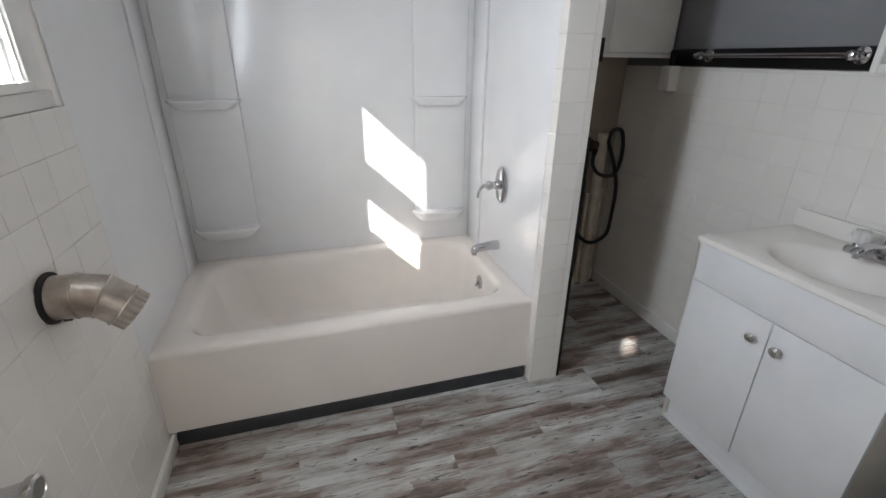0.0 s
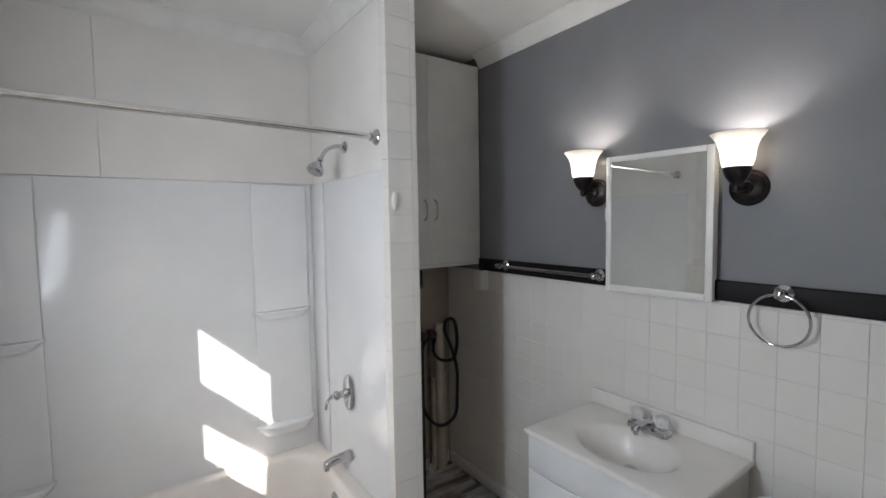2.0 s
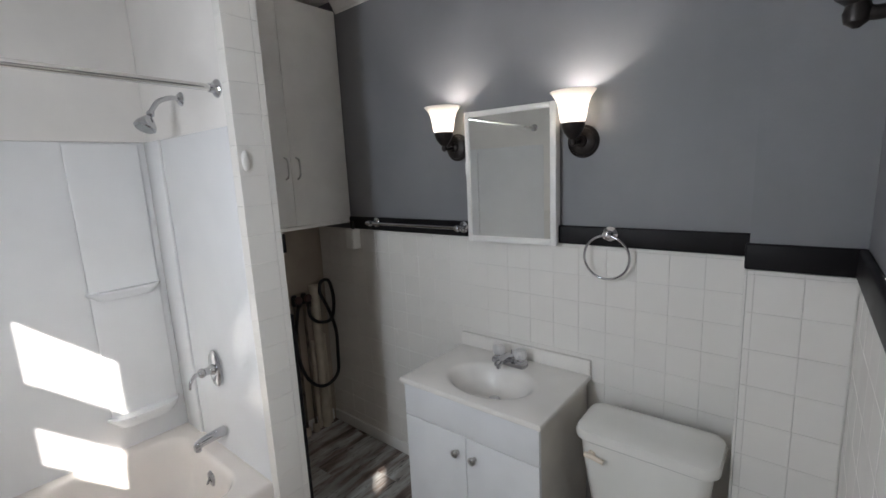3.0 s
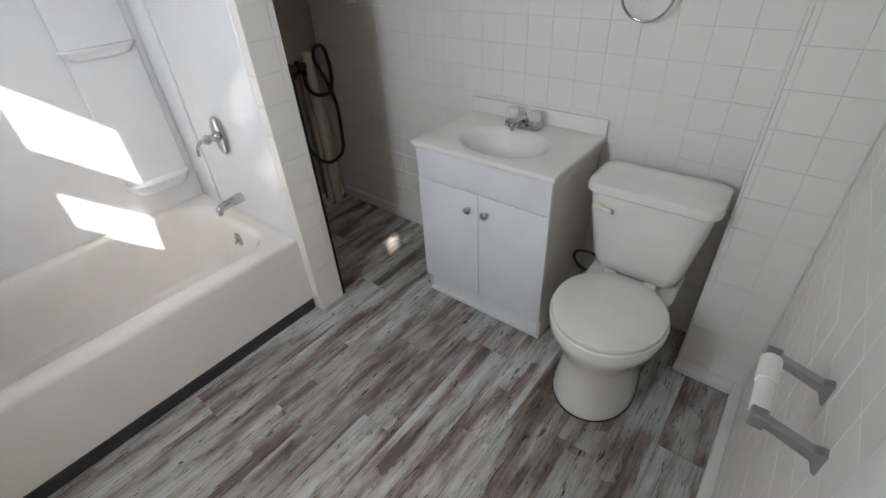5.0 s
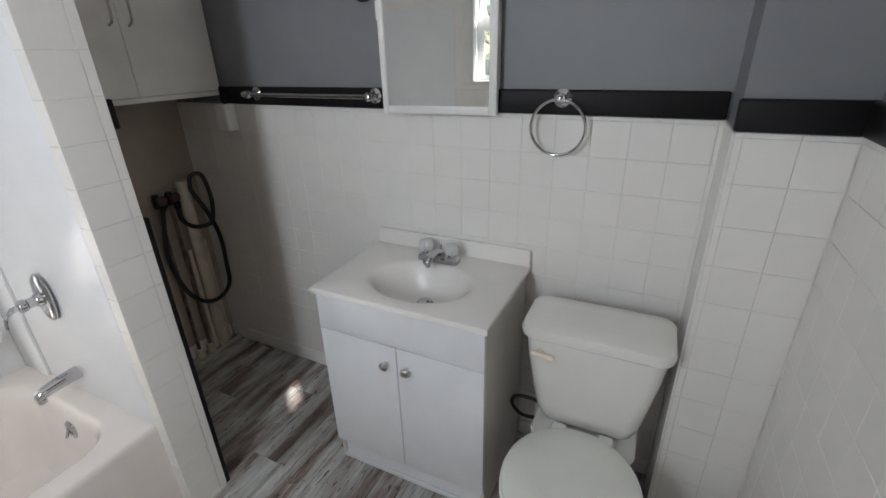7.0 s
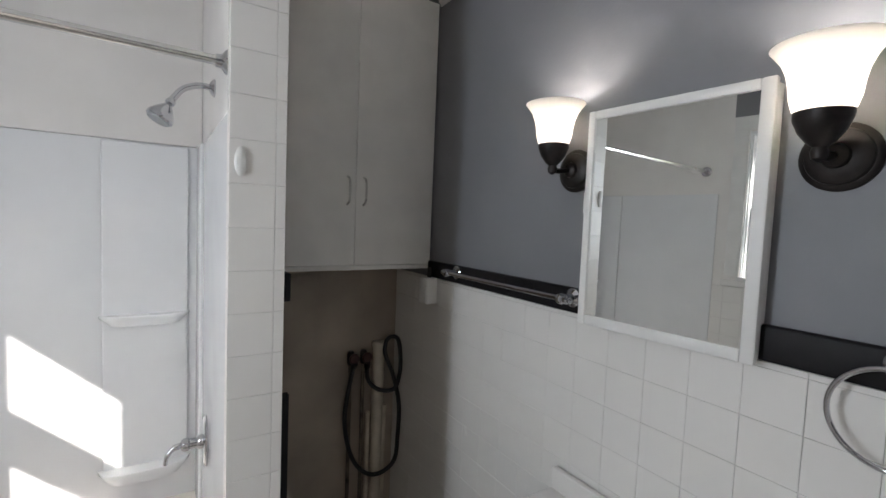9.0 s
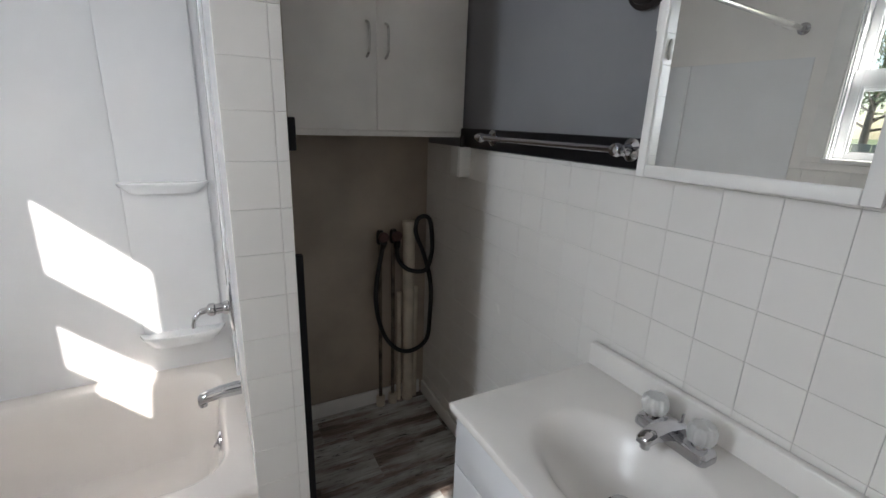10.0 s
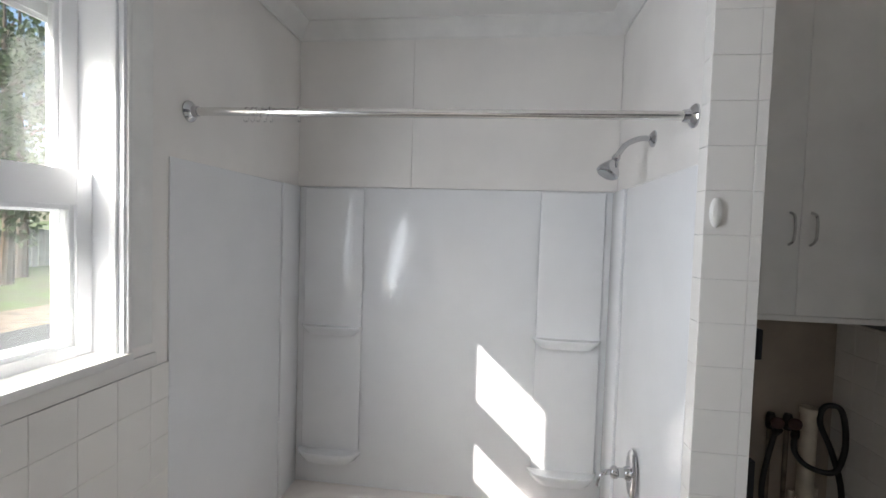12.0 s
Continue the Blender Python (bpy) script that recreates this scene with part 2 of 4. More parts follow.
def spline(pts, k=8):
    pts = [Vector(p) for p in pts]
    out = []
    for i in range(len(pts) - 1):
        p0, p1, p2, p3 = pts[max(i - 1, 0)], pts[i], pts[i + 1], pts[min(i + 2, len(pts) - 1)]
        for s in range(k):
            t = s / k
            out.append(0.5 * (2 * p1 + (p2 - p0) * t + (2 * p0 - 5 * p1 + 4 * p2 - p3) * t * t + (3 * p1 - p0 - 3 * p2 + p3) * t ** 3))
    return out + [pts[-1]]


def tube(pts, r, n=12, bm=None, closed=False):
    """A round bar along points; r may be a list."""
    pts = [Vector(p) for p in pts]
    rs = r if isinstance(r, list) else [r] * len(pts)
    up, rings = None, []
    for i, p in enumerate(pts):
        a, c = pts[i - 1 if i or closed else 0], pts[(i + 1) % len(pts) if closed else min(i + 1, len(pts) - 1)]
        d = (c - a).normalized()
        if up is None:
            up = d.orthogonal().normalized()
        up = (up - d * up.dot(d)).normalized()
        side = d.cross(up)
        rings.append([p + (up * math.cos(2 * math.pi * k / n) + side * math.sin(2 * math.pi * k / n)) * rs[i] for k in range(n)])
    if closed:
        rings.append(rings[0])
    return join(bm or bmesh.new(), loft(rings, not closed, not closed))


def rrect(cx, cy, hx, hy, rad, z, n=10):
    """A rounded rectangle, 4 * n points."""
    out = []
    for q, (sx, sy) in enumerate(((1, 1), (-1, 1), (-1, -1), (1, -1))):
        for i in range(n):
            a = math.pi / 2 * (q + i / (n - 1))
            out.append((cx + sx * (hx - rad) + rad * math.cos(a), cy + sy * (hy - rad) + rad * math.sin(a), z))
    return out


AX = {"x": Matrix.Rotation(radians(90), 4, "Y"), "-x": Matrix.Rotation(radians(-90), 4, "Y"), "y": Matrix.Rotation(radians(-90), 4, "X"), "-y": Matrix.Rotation(radians(90), 4, "X")}


def place(x, y, z, axis=None):
    m = Matrix.Translation((x, y, z))
    return m @ AX[axis] if axis else m


# ---- structure ----
xw0, xw1 = XW - 0.18, XW - 0.008
floor = solid("floor", box(-0.94, 2.1, -1.2, YS - 0.1, -0.12, -0.006, bm=box(xw0, 2.1, YS - 0.1, 2.6, -0.12, -0.006)), DARK, "weathered grey-brown vinyl plank floor", "floor", "structure")
ceiling = solid("ceiling", box(-0.95, 2.1, -1.23, YS - 0.1, CEIL, CEIL + 0.1, bm=box(xw0, 2.1, YS - 0.1, 2.62, CEIL, CEIL + 0.1)), CEILM, "smooth white painted ceiling", "ceiling", "structure")

# west wall, with the window opening through it
WY0, WY1, WZ0, WZ1 = 0.825, 1.470, 1.285, 2.20
bm = bmesh.new()
for y0, y1, z0, z1 in ((-0.22, WY0, -0.1, CEIL), (WY1, 2.62, -0.1, CEIL), (WY0, WY1, -0.1, WZ0), (WY0, WY1, WZ1, CEIL)):
    box(xw0, xw1, y0, y1, z0, z1, bm=bm)
wall_west = solid("wall_west", bm, WALLW, "white wall with glazed tile below the window", "wall", "structure")
part("upper_paint", box(xw1, xw1 + 0.004, YS, 1.56, 2.30, CEIL), GREY, wall_west, "grey painted strip above the window")
part("upper_paint", box(xw1, xw1 + 0.004, YS, 0.78, 1.37, 2.299), GREY, wall_west, "grey paint")
part("grout", box(xw1, xw1 + 0.0045, YS, 1.62, 0, 1.219), GROUTD, wall_west)

wall_north = solid("wall_north", box(-0.56, 2.1, YN + 0.012, 2.62, -0.1, CEIL), WALLW, "white wall behind the tub", "wall", "structure")
part("closet_back", box(1.195, XE + 0.06, 2.43, YN + 0.012, 0, CEIL), CLOSET, wall_north, "beige closet back")
for x0, x1 in ((XW - 0.007, 0.1498), (0.1512, 1.061)):
    part("panel", box(x0, x1, YN - 0.005, YN + 0.012, 1.817, 2.495, 0.001, 1), WALLW, wall_north)

wall_east = solid("wall_east", box(XE + 0.008, 2.1, -0.25, 2.62, -0.1, CEIL), GREY, "grey painted wall above white tile", "wall", "structure")
part("grout", box(XE + 0.0030, XE + 0.008, 0.155, 2.43, 0, 1.315), GROUT, wall_east)

# south wall with the doorway
DX0, DX1 = -0.20, 0.575
bm = bmesh.new()
for x0, x1, z0, z1 in ((xw1, DX0, -0.1, CEIL), (DX1, 1.97, -0.1, CEIL), (DX0, DX1, 2.05, CEIL)):
    box(x0, x1, YS - 0.12, YS - 0.008, z0, z1, bm=bm)
wall_south = solid("wall_south", bm, GREY, "grey painted wall above white tile, with doorway", "wall", "structure")
part("grout", box(0.65, 1.709, YS - 0.008, YS - 0.0016, 0, 1.315), GROUT, wall_south)

# boxed chase in the corner
chase = solid("wall_chase", box(1.713, XE + 0.03, YS - 0.008, 0.149, 0, CEIL), GREY, "boxed-out corner, grey above white tile", "wall", "structure")
part("side_tile", box(1.7055, XE + 0.006, 0.1495, 0.156, 0, 1.314, 0.001, 1), TILE, chase, "white tiled side")
part("grout", box(1.7080, 1.713, YS - 0.004, 0.149, 0, 1.315), GROUT, chase)

# wing wall between tub and closet
wing = solid("wall_wing", box(1.062, 1.187, 1.608, YN + 0.012, 0, CEIL), WALLW, "narrow white tiled wall beside the tub", "wall", "structure")
part("grout", box(1.06, 1.187, 1.6030, 1.608, 0, 2.47), GROUT, wing)
part("side_board", box(1.187, 1.193, 1.63, 2.43, 0, CEIL), CLOSET, wing, "beige closet side")
part("edge_strip", box(1.187, 1.206, 1.608, 1.63, 0, 1.08), BLACK, wing, "black edge strip")
part("edge_tile", box(1.187, 1.205, 1.604, 1.66, 1.335, 1.41, 0.003), BLACK, wing, "black glazed trim end")

# hall behind the doorway; small high hole added so the sun spots the floor
bm = bmesh.new()
box(-1.05, -0.95, -1.2, YS - 0.12, -0.1, CEIL, bm=bm)
box(1.97, 2.1, -1.2, YS - 0.12, -0.1, CEIL, bm=bm)
hx, hz, hw, hh = -0.885, 2.386, 0.05, 0.055
for x0, x1, z0, z1 in ((-0.95, hx - hw, -0.1, CEIL), (hx + hw, 1.97, -0.1, CEIL), (hx - hw, hx + hw, -0.1, hz - hh), (hx - hw, hx + hw, hz + hh, CEIL)):
    box(x0, x1, -1.23, -1.20, z0, z1, bm=bm)
box(-0.95, xw1, YS - 0.13, YS - 0.02, -0.1, CEIL, bm=bm)
solid("wall_hall", bm, WALLW, "plain white hall walls", "wall", "structure")


def crown(name, p0, p1, inward):
    """A cove moulding along the top of a wall."""
    p0, p1, w = Vector(p0), Vector(p1), Vector(inward)
    prof = [(0.0, -0.075), (0.006, -0.075), (0.008, -0.066), (0.014, -0.062), (0.022, -0.045), (0.036, -0.026), (0.05, -0.016), (0.056, -0.008), (0.062, -0.006), (0.062, 0.0), (0.0, 0.0)]
    rings = [[p + w * a + Vector((0, 0, CEIL + b)) for a, b in prof] for p in (p0, p1)]
    return solid(name, loft(rings), TRIM, "white cove moulding under the ceiling", "moulding", "structure")


crown_e = crown("trim", (XE + 0.008, 0.147, 0), (XE + 0.008, 2.09, 0), (-1, 0, 0))
crown("trim", (XW - 0.008, YN, 0), (1.05, YN, 0), (0, -1, 0))
crown("trim", (XW - 0.004, 0.0, 0), (XW - 0.004, YN, 0), (1, 0, 0))
crown("trim", (1.062, 1.61, 0), (1.062, YN, 0), (-1, 0, 0))
crown("trim", (0.0, YS - 0.008, 0), (1.713, YS - 0.008, 0), (0, 1, 0))


def skirting(x0, x1, y0, y1, h=0.075):
    return solid("baseboard", box(x0, x1, y0, y1, 0, h, 0.004), TRIM, "low white painted baseboard", "baseboard", "structure")


skirting(XW, XW + 0.016, YS, 1.645, 0.06)
skirt_e = skirting(XE - 0.014, XE, 1.285, 2.416, 0.07)
skirting(XE - 0.014, XE, 0.16, 0.655, 0.07)
skirting(1.196, XE + 0.012, 2.416, 2.43, 0.075)
skirting(1.652, 1.705, YS + 0.034, 0.156, 0.03)
skirting(0.66, 1.705, YS, YS + 0.034, 0.03)


def band(x0, x1, y0, y1, z0=1.318, z1=1.389):
    return solid("trim", box(x0, x1, y0, y1, z0, z1, 0.006, 3), BLACK, "black glazed border tile strip", "border", "structure")


bandr = band(XE - 0.012, XE + 0.008, 0.155, 2.095)
band(1.693, 1.713, YS - 0.008, 0.157)
band(0.655, 1.693, YS - 0.008, YS + 0.012)

# doorway lining and casing
bm = box(DX1 - 0.02, DX1, YS - 0.12, YS, 0, 2.05)
box(DX0, DX0 + 0.02, YS - 0.12, YS, 0, 2.05, bm=bm)
box(DX0 + 0.02, DX1 - 0.02, YS - 0.12, YS, 2.03, 2.05, bm=bm)
door_frame = solid("door_1", bm, TRIM, "white painted doorway lining and casing", "doorway", "structure")
part("casing", box(DX1, DX1 + 0.07, YS - 0.008, YS + 0.014, 0, 2.11, 0.004), TRIM, door_frame)
part("casing", box(DX0 - 0.07, DX0, YS - 0.008, YS + 0.014, 0, 2.11, 0.004), TRIM, door_frame)
part("casing", box(DX0, DX1, YS - 0.008, YS + 0.014, 2.05, 2.11, 0.004), TRIM, door_frame)

# ---- window ----
window = thing("window_1", "white double-hung window with storm sash", "window", kind="structure")
bm = bmesh.new()
box(xw0 - 0.02, XW + 0.002, WY0, WY0 + 0.018, WZ0, WZ1, bm=bm)
box(xw0 - 0.02, XW + 0.002, WY1 - 0.012, WY1, WZ0, WZ1, bm=bm)
box(xw0 - 0.02, XW + 0.002, WY0 + 0.018, WY1 - 0.012, WZ1 - 0.018, WZ1, bm=bm)
part("jamb", bm, VINYL, window)
part("window_sill", box(xw0 - 0.02, XW + 0.012, WY0 - 0.05, WY1 + 0.012, WZ0 - 0.022, WZ0, 0.004), TRIM, window)
part("sill_tile", box(XW - 0.008, XW + 0.004, WY0 - 0.03, WY1 + 0.10, 1.222, WZ0 - 0.023, 0.004), TILE, window)
part("stop_bead", box(XW - 0.03, XW - 0.012, WY1 - 0.022, WY1 - 0.012, WZ0, WZ1 - 0.018, 0.002), VINYL, window)
part("stop_bead", box(XW - 0.008, XW + 0.009, WY1 - 0.004, WY1 + 0.008, WZ0, WZ1 + 0.01, 0.003), TRIM, window)
part("casing", box(XW - 0.008, XW + 0.001, WY1 + 0.008, WY1 + 0.085, 1.29, 2.297, 0.002), TRIM, window)
part("casing", box(XW - 0.008, XW + 0.001, WY0 - 0.085, WY0, 1.29, 2.297, 0.002), TRIM, window)
part("casing", box(XW - 0.008, XW + 0.001, WY0, WY1 + 0.008, WZ1 + 0.01, 2.297, 0.002), TRIM, window)


def sash(name, xc, z0, z1, bottom, top, stile, thick, y0=WY0 + 0.018, y1=WY1 - 0.012):
    bm = bmesh.new()
    for k, (grow, deep) in enumerate(((0.0, thick), (0.012, thick * 0.55))):
        a, b = xc - deep / 2, xc + deep / 2
        s, lo, hi = stile + grow, bottom + grow, top + grow
        box(a, b, y0 + 0.001 * k, y0 + s, z0 + 0.001 * k, z1 - 0.001 * k, 0.002, 1, bm)
        box(a, b, y1 - s, y1 - 0.001 * k, z0 + 0.001 * k, z1 - 0.001 * k, 0.002, 1, bm)
        box(a, b, y0 + s, y1 - s, z0 + 0.001 * k, z0 + lo, 0.0, 1, bm)
        box(a, b, y0 + s, y1 - s, z1 - hi, z1 - 0.001 * k, 0.0, 1, bm)
    s = part(name, bm, VINYL, window)
    pane = part("pane", box(xc - 0.002, xc + 0.002, y0 + stile, y1 - stile, z0 + bottom, z1 - top), GLASS, s, "clear glass pane")
    pane.visible_shadow = False
    return s


sash("lower_sash", -0.487, WZ0, 1.745, 0.028, 0.085, 0.044, 0.034)
sash("upper_sash", -0.527, 1.715, WZ1 - 0.018, 0.02, 0.03, 0.044, 0.034)
sash("storm_sash", -0.572, WZ0, 1.705, 0.02, 0.050, 0.008, 0.016)
sash("storm_sash", -0.580, 1.705, WZ1 - 0.018, 0.02, 0.058, 0.010, 0.016)

# ---- tub and surround ----
tub = thing("bathtub", "white enamel alcove bathtub with straight apron", "bathtub", (0, 0, 0))
tx, ty = (XW - 0.0215 + 1.0755) / 2, (1.65 + YN + 0.016) / 2
thx, thy = (1.0755 - XW + 0.0215) / 2, (YN + 0.016 - 1.65) / 2
rings = [rrect(tx, ty, thx, thy, 0.006, 0.058), rrect(tx, ty, thx, thy, 0.006, 0.378), rrect(tx, ty, thx - 0.002, thy - 0.002, 0.008, 0.388), rrect(tx, ty, thx - 0.007, thy - 0.007, 0.012, 0.396), rrect(tx, ty, thx - 0.014, thy - 0.014, 0.016, 0.400)]
ix, iy = tx, ty - 0.005
for d, z, rad in ((0.0, 0.402, 0.13), (0.008, 0.398, 0.13), (0.018, 0.386, 0.13), (0.028, 0.35, 0.13), (0.045, 0.22, 0.13), (0.065, 0.12, 0.13), (0.10, 0.075, 0.12), (0.16, 0.06, 0.10), (0.24, 0.056, 0.06)):
    rings.append(rrect(ix + 0.4 * d, iy, thx - 0.081 - 1.25 * d, thy - 0.085 - 0.8 * d, rad, z))
part("basin", loft(rings), TUBM, tub)
part("base_strip", box(XW + 0.017, 1.046, 1.644, 1.66, 0, 0.060, 0.003), KICK, tub, "dark grey vinyl strip along the floor")
bm = lathe([(0.0005, 0.012), (0.018, 0.011), (0.034, 0.006), (0.036, 0.0)], 24, place(0.968, 2.03, 0.305, "-x"))
part("overflow_plate", bm, CHROME, tub, "chrome overflow plate")
tube([(0.958, 2.03, 0.315), (0.944, 2.03, 0.288)], 0.005, 8, bm=(bm := bmesh.new()))
part("trip_lever", bm, CHROME, tub)

surround = thing("tub_surround", "glossy white acrylic tub surround with corner shelves", "tub surround")
ST = 1.815
part("back_panel", box(XW + 0.006, 1.044, YN - 0.010, YN + 0.003, 0.395, ST, 0.004), SURR, surround)
for sx, s in ((XW + 0.006, 1), (1.044, -1)):
    a, b = sorted((sx - 0.013 * s, sx + 0.002 * s))
    part("corner_return", box(a, b, 2.285, YN - 0.010, 0.395, ST, 0.004), SURR, surround)
part("side_panel", box(XW - 0.008, XW - 0.001, 1.622, 2.2835, 0.395, ST, 0.0015, 1), SURR, surround)
part("side_panel", box(1.0545, 1.062, 1.655, 2.2835, 0.395, ST, 0.0015, 1), SURR, surround)


def corner_shelf(x0, x1, z, depth, thick):
    """A moulded shelf across a corner, with a rounded front."""
    n = 14
    pts = [(x0, YN - 0.008)]
    for i in range(n + 1):
        u = i / n
        x = x0 + (x1 - x0) * u
        pts.append((x, YN - 0.008 - depth * (1 - abs(2 * u - 1) ** 3.5) ** 0.5 - 0.002))
    pts.append((x1, YN - 0.008))
    def ring(zz, g):
        cx, cy = (x0 + x1) / 2, YN - 0.008
        return [(cx + (x - cx) * g, cy + (y - cy) * g, zz) for x, y in pts]
    return loft([ring(z - thick, 0.80), ring(z - thick * 0.4, 0.97), ring(z - 0.010, 0.995), ring(z - 0.003, 1.0), ring(z, 0.97)])


for x0, x1 in ((-0.36, -0.058), (0.725, 1.02)):
    part("corner_shelf", corner_shelf(x0, x1, 1.165, 0.058, 0.04), SURR, surround)
    part("corner_shelf", corner_shelf(x0 - 0.005, x1 + 0.004, 0.572, 0.075, 0.05), SURR, surround)
    part("corner_column", box(x0 + 0.012, x1 - 0.006, YN - 0.022, YN - 0.011, 0.56, ST - 0.006, 0.007, 3), SURR, surround)

# shower rod
rod = thing("shower_rod", "straight chrome shower curtain rod", "shower rod")
part("bar", tube([(XW + 0.004, 1.705, 1.965), (1.046, 1.705, 1.950)], 0.0125, 16), ROD, rod)
for x, fz, ax in ((XW - 0.006, 1.965, "x"), (1.062, 1.950, "-x")):
    part("flange", lathe([(0.032, 0.0), (0.032, 0.004), (0.027, 0.010), (0.018, 0.016), (0.016, 0.03)], 24, place(x, 1.705, fz, ax)), CHROME, rod, "round chrome flange")
for x in (-0.205, -0.185, -0.170, -0.150, -0.128, -0.04):
    lean = random.uniform(-0.006, 0.006)
    c = [(x + lean * math.sin(a), 1.705 + 0.0165 * math.cos(a), 1.955 + 0.021 * math.sin(a)) for a in [2 * math.pi * i / 20 for i in range(20)]]
    solid("curtain_ring", tube(c, 0.0016, 6, closed=True), RINGP, "clear plastic curtain ring hanging on the rod", "curtain ring", group="curtain rings on the rod")

# shower head, valve, spout
head = thing("wall_shower", "chrome shower head on a bent arm", "shower head")
part("flange", lathe([(0.028, 0), (0.028, 0.004), (0.020, 0.012), (0.011, 0.016)], 24, place(1.062, 2.02, 1.955, "-x")), CHROME, head)
arm = spline([(1.055, 2.02, 1.955), (1.02, 2.02, 1.956), (0.975, 2.02, 1.937), (0.945, 2.018, 1.897)], 8)
part("arm", tube(arm, 0.0095, 12), CHROME, head)
hd = look((0.947, 2.018, 1.900), (0.905, 2.005, 1.822))
part("sprayer", lathe([(0.010, 0.0), (0.014, -0.008), (0.014, -0.016), (0.010, -0.020), (0.013, -0.026), (0.024, -0.040), (0.034, -0.056), (0.038, -0.066), (0.038, -0.074), (0.033, -0.078)], 28, hd), CHROME, head, "bell-shaped chrome sprayer")
part("spray_face", lathe([(0.032, -0.078), (0.031, -0.081), (0.001, -0.080)], 28, hd), GREYMET, head, "dark spray face")

valve = thing("shower_valve", "chrome tub valve with oval plate and lever", "faucet")
vy, vz = 2.022, 0.806
bm = loft([[(1.047 - h, vy + ry * math.cos(a), vz + rz * math.sin(a)) for a in [2 * math.pi * i / 32 for i in range(32)]] for ry, rz, h in ((0.052, 0.085, 0), (0.052, 0.085, 0.004), (0.046, 0.078, 0.010), (0.030, 0.055, 0.013), (0.004, 0.006, 0.0135))])
part("plate", bm, CHROME, valve, "oval chrome cover plate")
part("hub", lathe([(0.024, 0.010), (0.022, 0.024), (0.017, 0.030), (0.017, 0.05), (0.021, 0.054), (0.021, 0.066), (0.015, 0.074), (0.002, 0.077)], 24, place(1.047, vy, vz, "-x")), CHROME, valve)
part("lever", tube(spline([(0.985, vy, vz), (0.955, vy - 0.004, vz - 0.002), (0.935, vy - 0.008, vz - 0.022), (0.93, vy - 0.008, vz - 0.05)], 6), [0.010] * 7 + [0.008] * 6 + [0.0065] * 5 + [0.006], 12), CHROME, valve)

spout = thing("tub_spout", "chrome tub spout on the surround wall", "faucet")
sy, sz = 2.022, 0.505
rings = []
for x, w, top, bot in ((1.047, 0.024, 0.024, -0.024), (1.03, 0.024, 0.024, -0.024), (0.985, 0.022, 0.020, -0.024), (0.945, 0.020, 0.013, -0.028), (0.922, 0.018, 0.006, -0.034), (0.914, 0.012, -0.004, -0.036)):
    c = (top + bot) / 2
    rings.append([(x, sy + w * math.cos(a), sz + c + (top - bot) / 2 * math.sin(a)) for a in [2 * math.pi * i / 20 for i in range(20)]])
part("body", loft(rings), CHROME, spout)
part("outlet", lathe([(0.013, 0), (0.013, -0.012)], 16, place(0.928, sy, sz - 0.028)), CHROME, spout)

# ---- closet: wall cabinet, pipes, hose, box ----
cab = thing("wall_cabinet", "white painted two-door wall cabinet over the closet", "cabinet")
part("body", box(1.196, 1.930, 2.112, 2.43, 1.362, 2.50), CABP, cab)
part("bottom_rail", box(1.196, 1.930, 2.100, 2.112, 1.352, 1.372, 0.002), CABP, cab)
for x0, x1 in ((1.262, 1.5730), (1.5738, 1.930)):
    d = part("door", box(x0, x1, 2.092, 2.111, 1.374, 2.495, 0.003), CABP, cab)
    hxx = 1.538 if x0 < 1.5 else 1.606
    pts = spline([(hxx, 2.092, 1.725), (hxx, 2.068, 1.712), (hxx, 2.062, 1.67), (hxx, 2.068, 1.63), (hxx, 2.092, 1.615)], 5)
    part("handle", tube(pts, 0.0045, 8), NICKEL, d, "curved satin nickel pull")

for x, z1 in ((1.690, 0.88), (1.755, 0.88)):
    p = thing("water_pipe", "thin painted copper supply pipe with valve", "pipe", group="washer supply pipes")
    part("riser", tube([(x, 2.395, 0), (x, 2.395, z1)], 0.009, 10), COPPER, p)
    part("valve_body", lathe([(0.014, -0.03), (0.018, -0.02), (0.018, 0.02), (0.013, 0.035)], 14, place(x, 2.39, z1 + 0.01)), BRONZE, p)
    part("outlet", tube([(x, 2.39, z1), (x, 2.34, z1)], 0.012, 10), BRONZE, p)
    part("valve_handle", lathe([(0.006, 0), (0.006, 0.02), (0.024, 0.022), (0.026, 0.03), (0.02, 0.036)], 12, place(x, 2.372, z1 + 0.02, "-y")), REDH, p, "dark red valve handle")
    part("collar", lathe([(0.022, 0), (0.022, 0.05), (0.016, 0.055)], 14, place(x, 2.395, 0.0)), PVC, p)
drain = thing("drain_pipe", "cream plastic washer drain standpipe", "pipe")
part("standpipe", lathe([(0.029, 0.0), (0.029, 0.93), (0.033, 0.93), (0.033, 0.955), (0.026, 0.955), (0.026, 0.90)], 20, place(1.838, 2.398, 0), caps=(True, False)), PVC, drain)
for x, z in ((1.792, 0.60), (1.880, 0.62)):
    part("side_pipe", lathe([(0.012, 0), (0.012, z), (0.009, z + 0.003)], 14, place(x, 2.405, 0)), PVC, drain)
hose = thing("washer_hose", "black rubber washer hose hanging in loops", "hose")
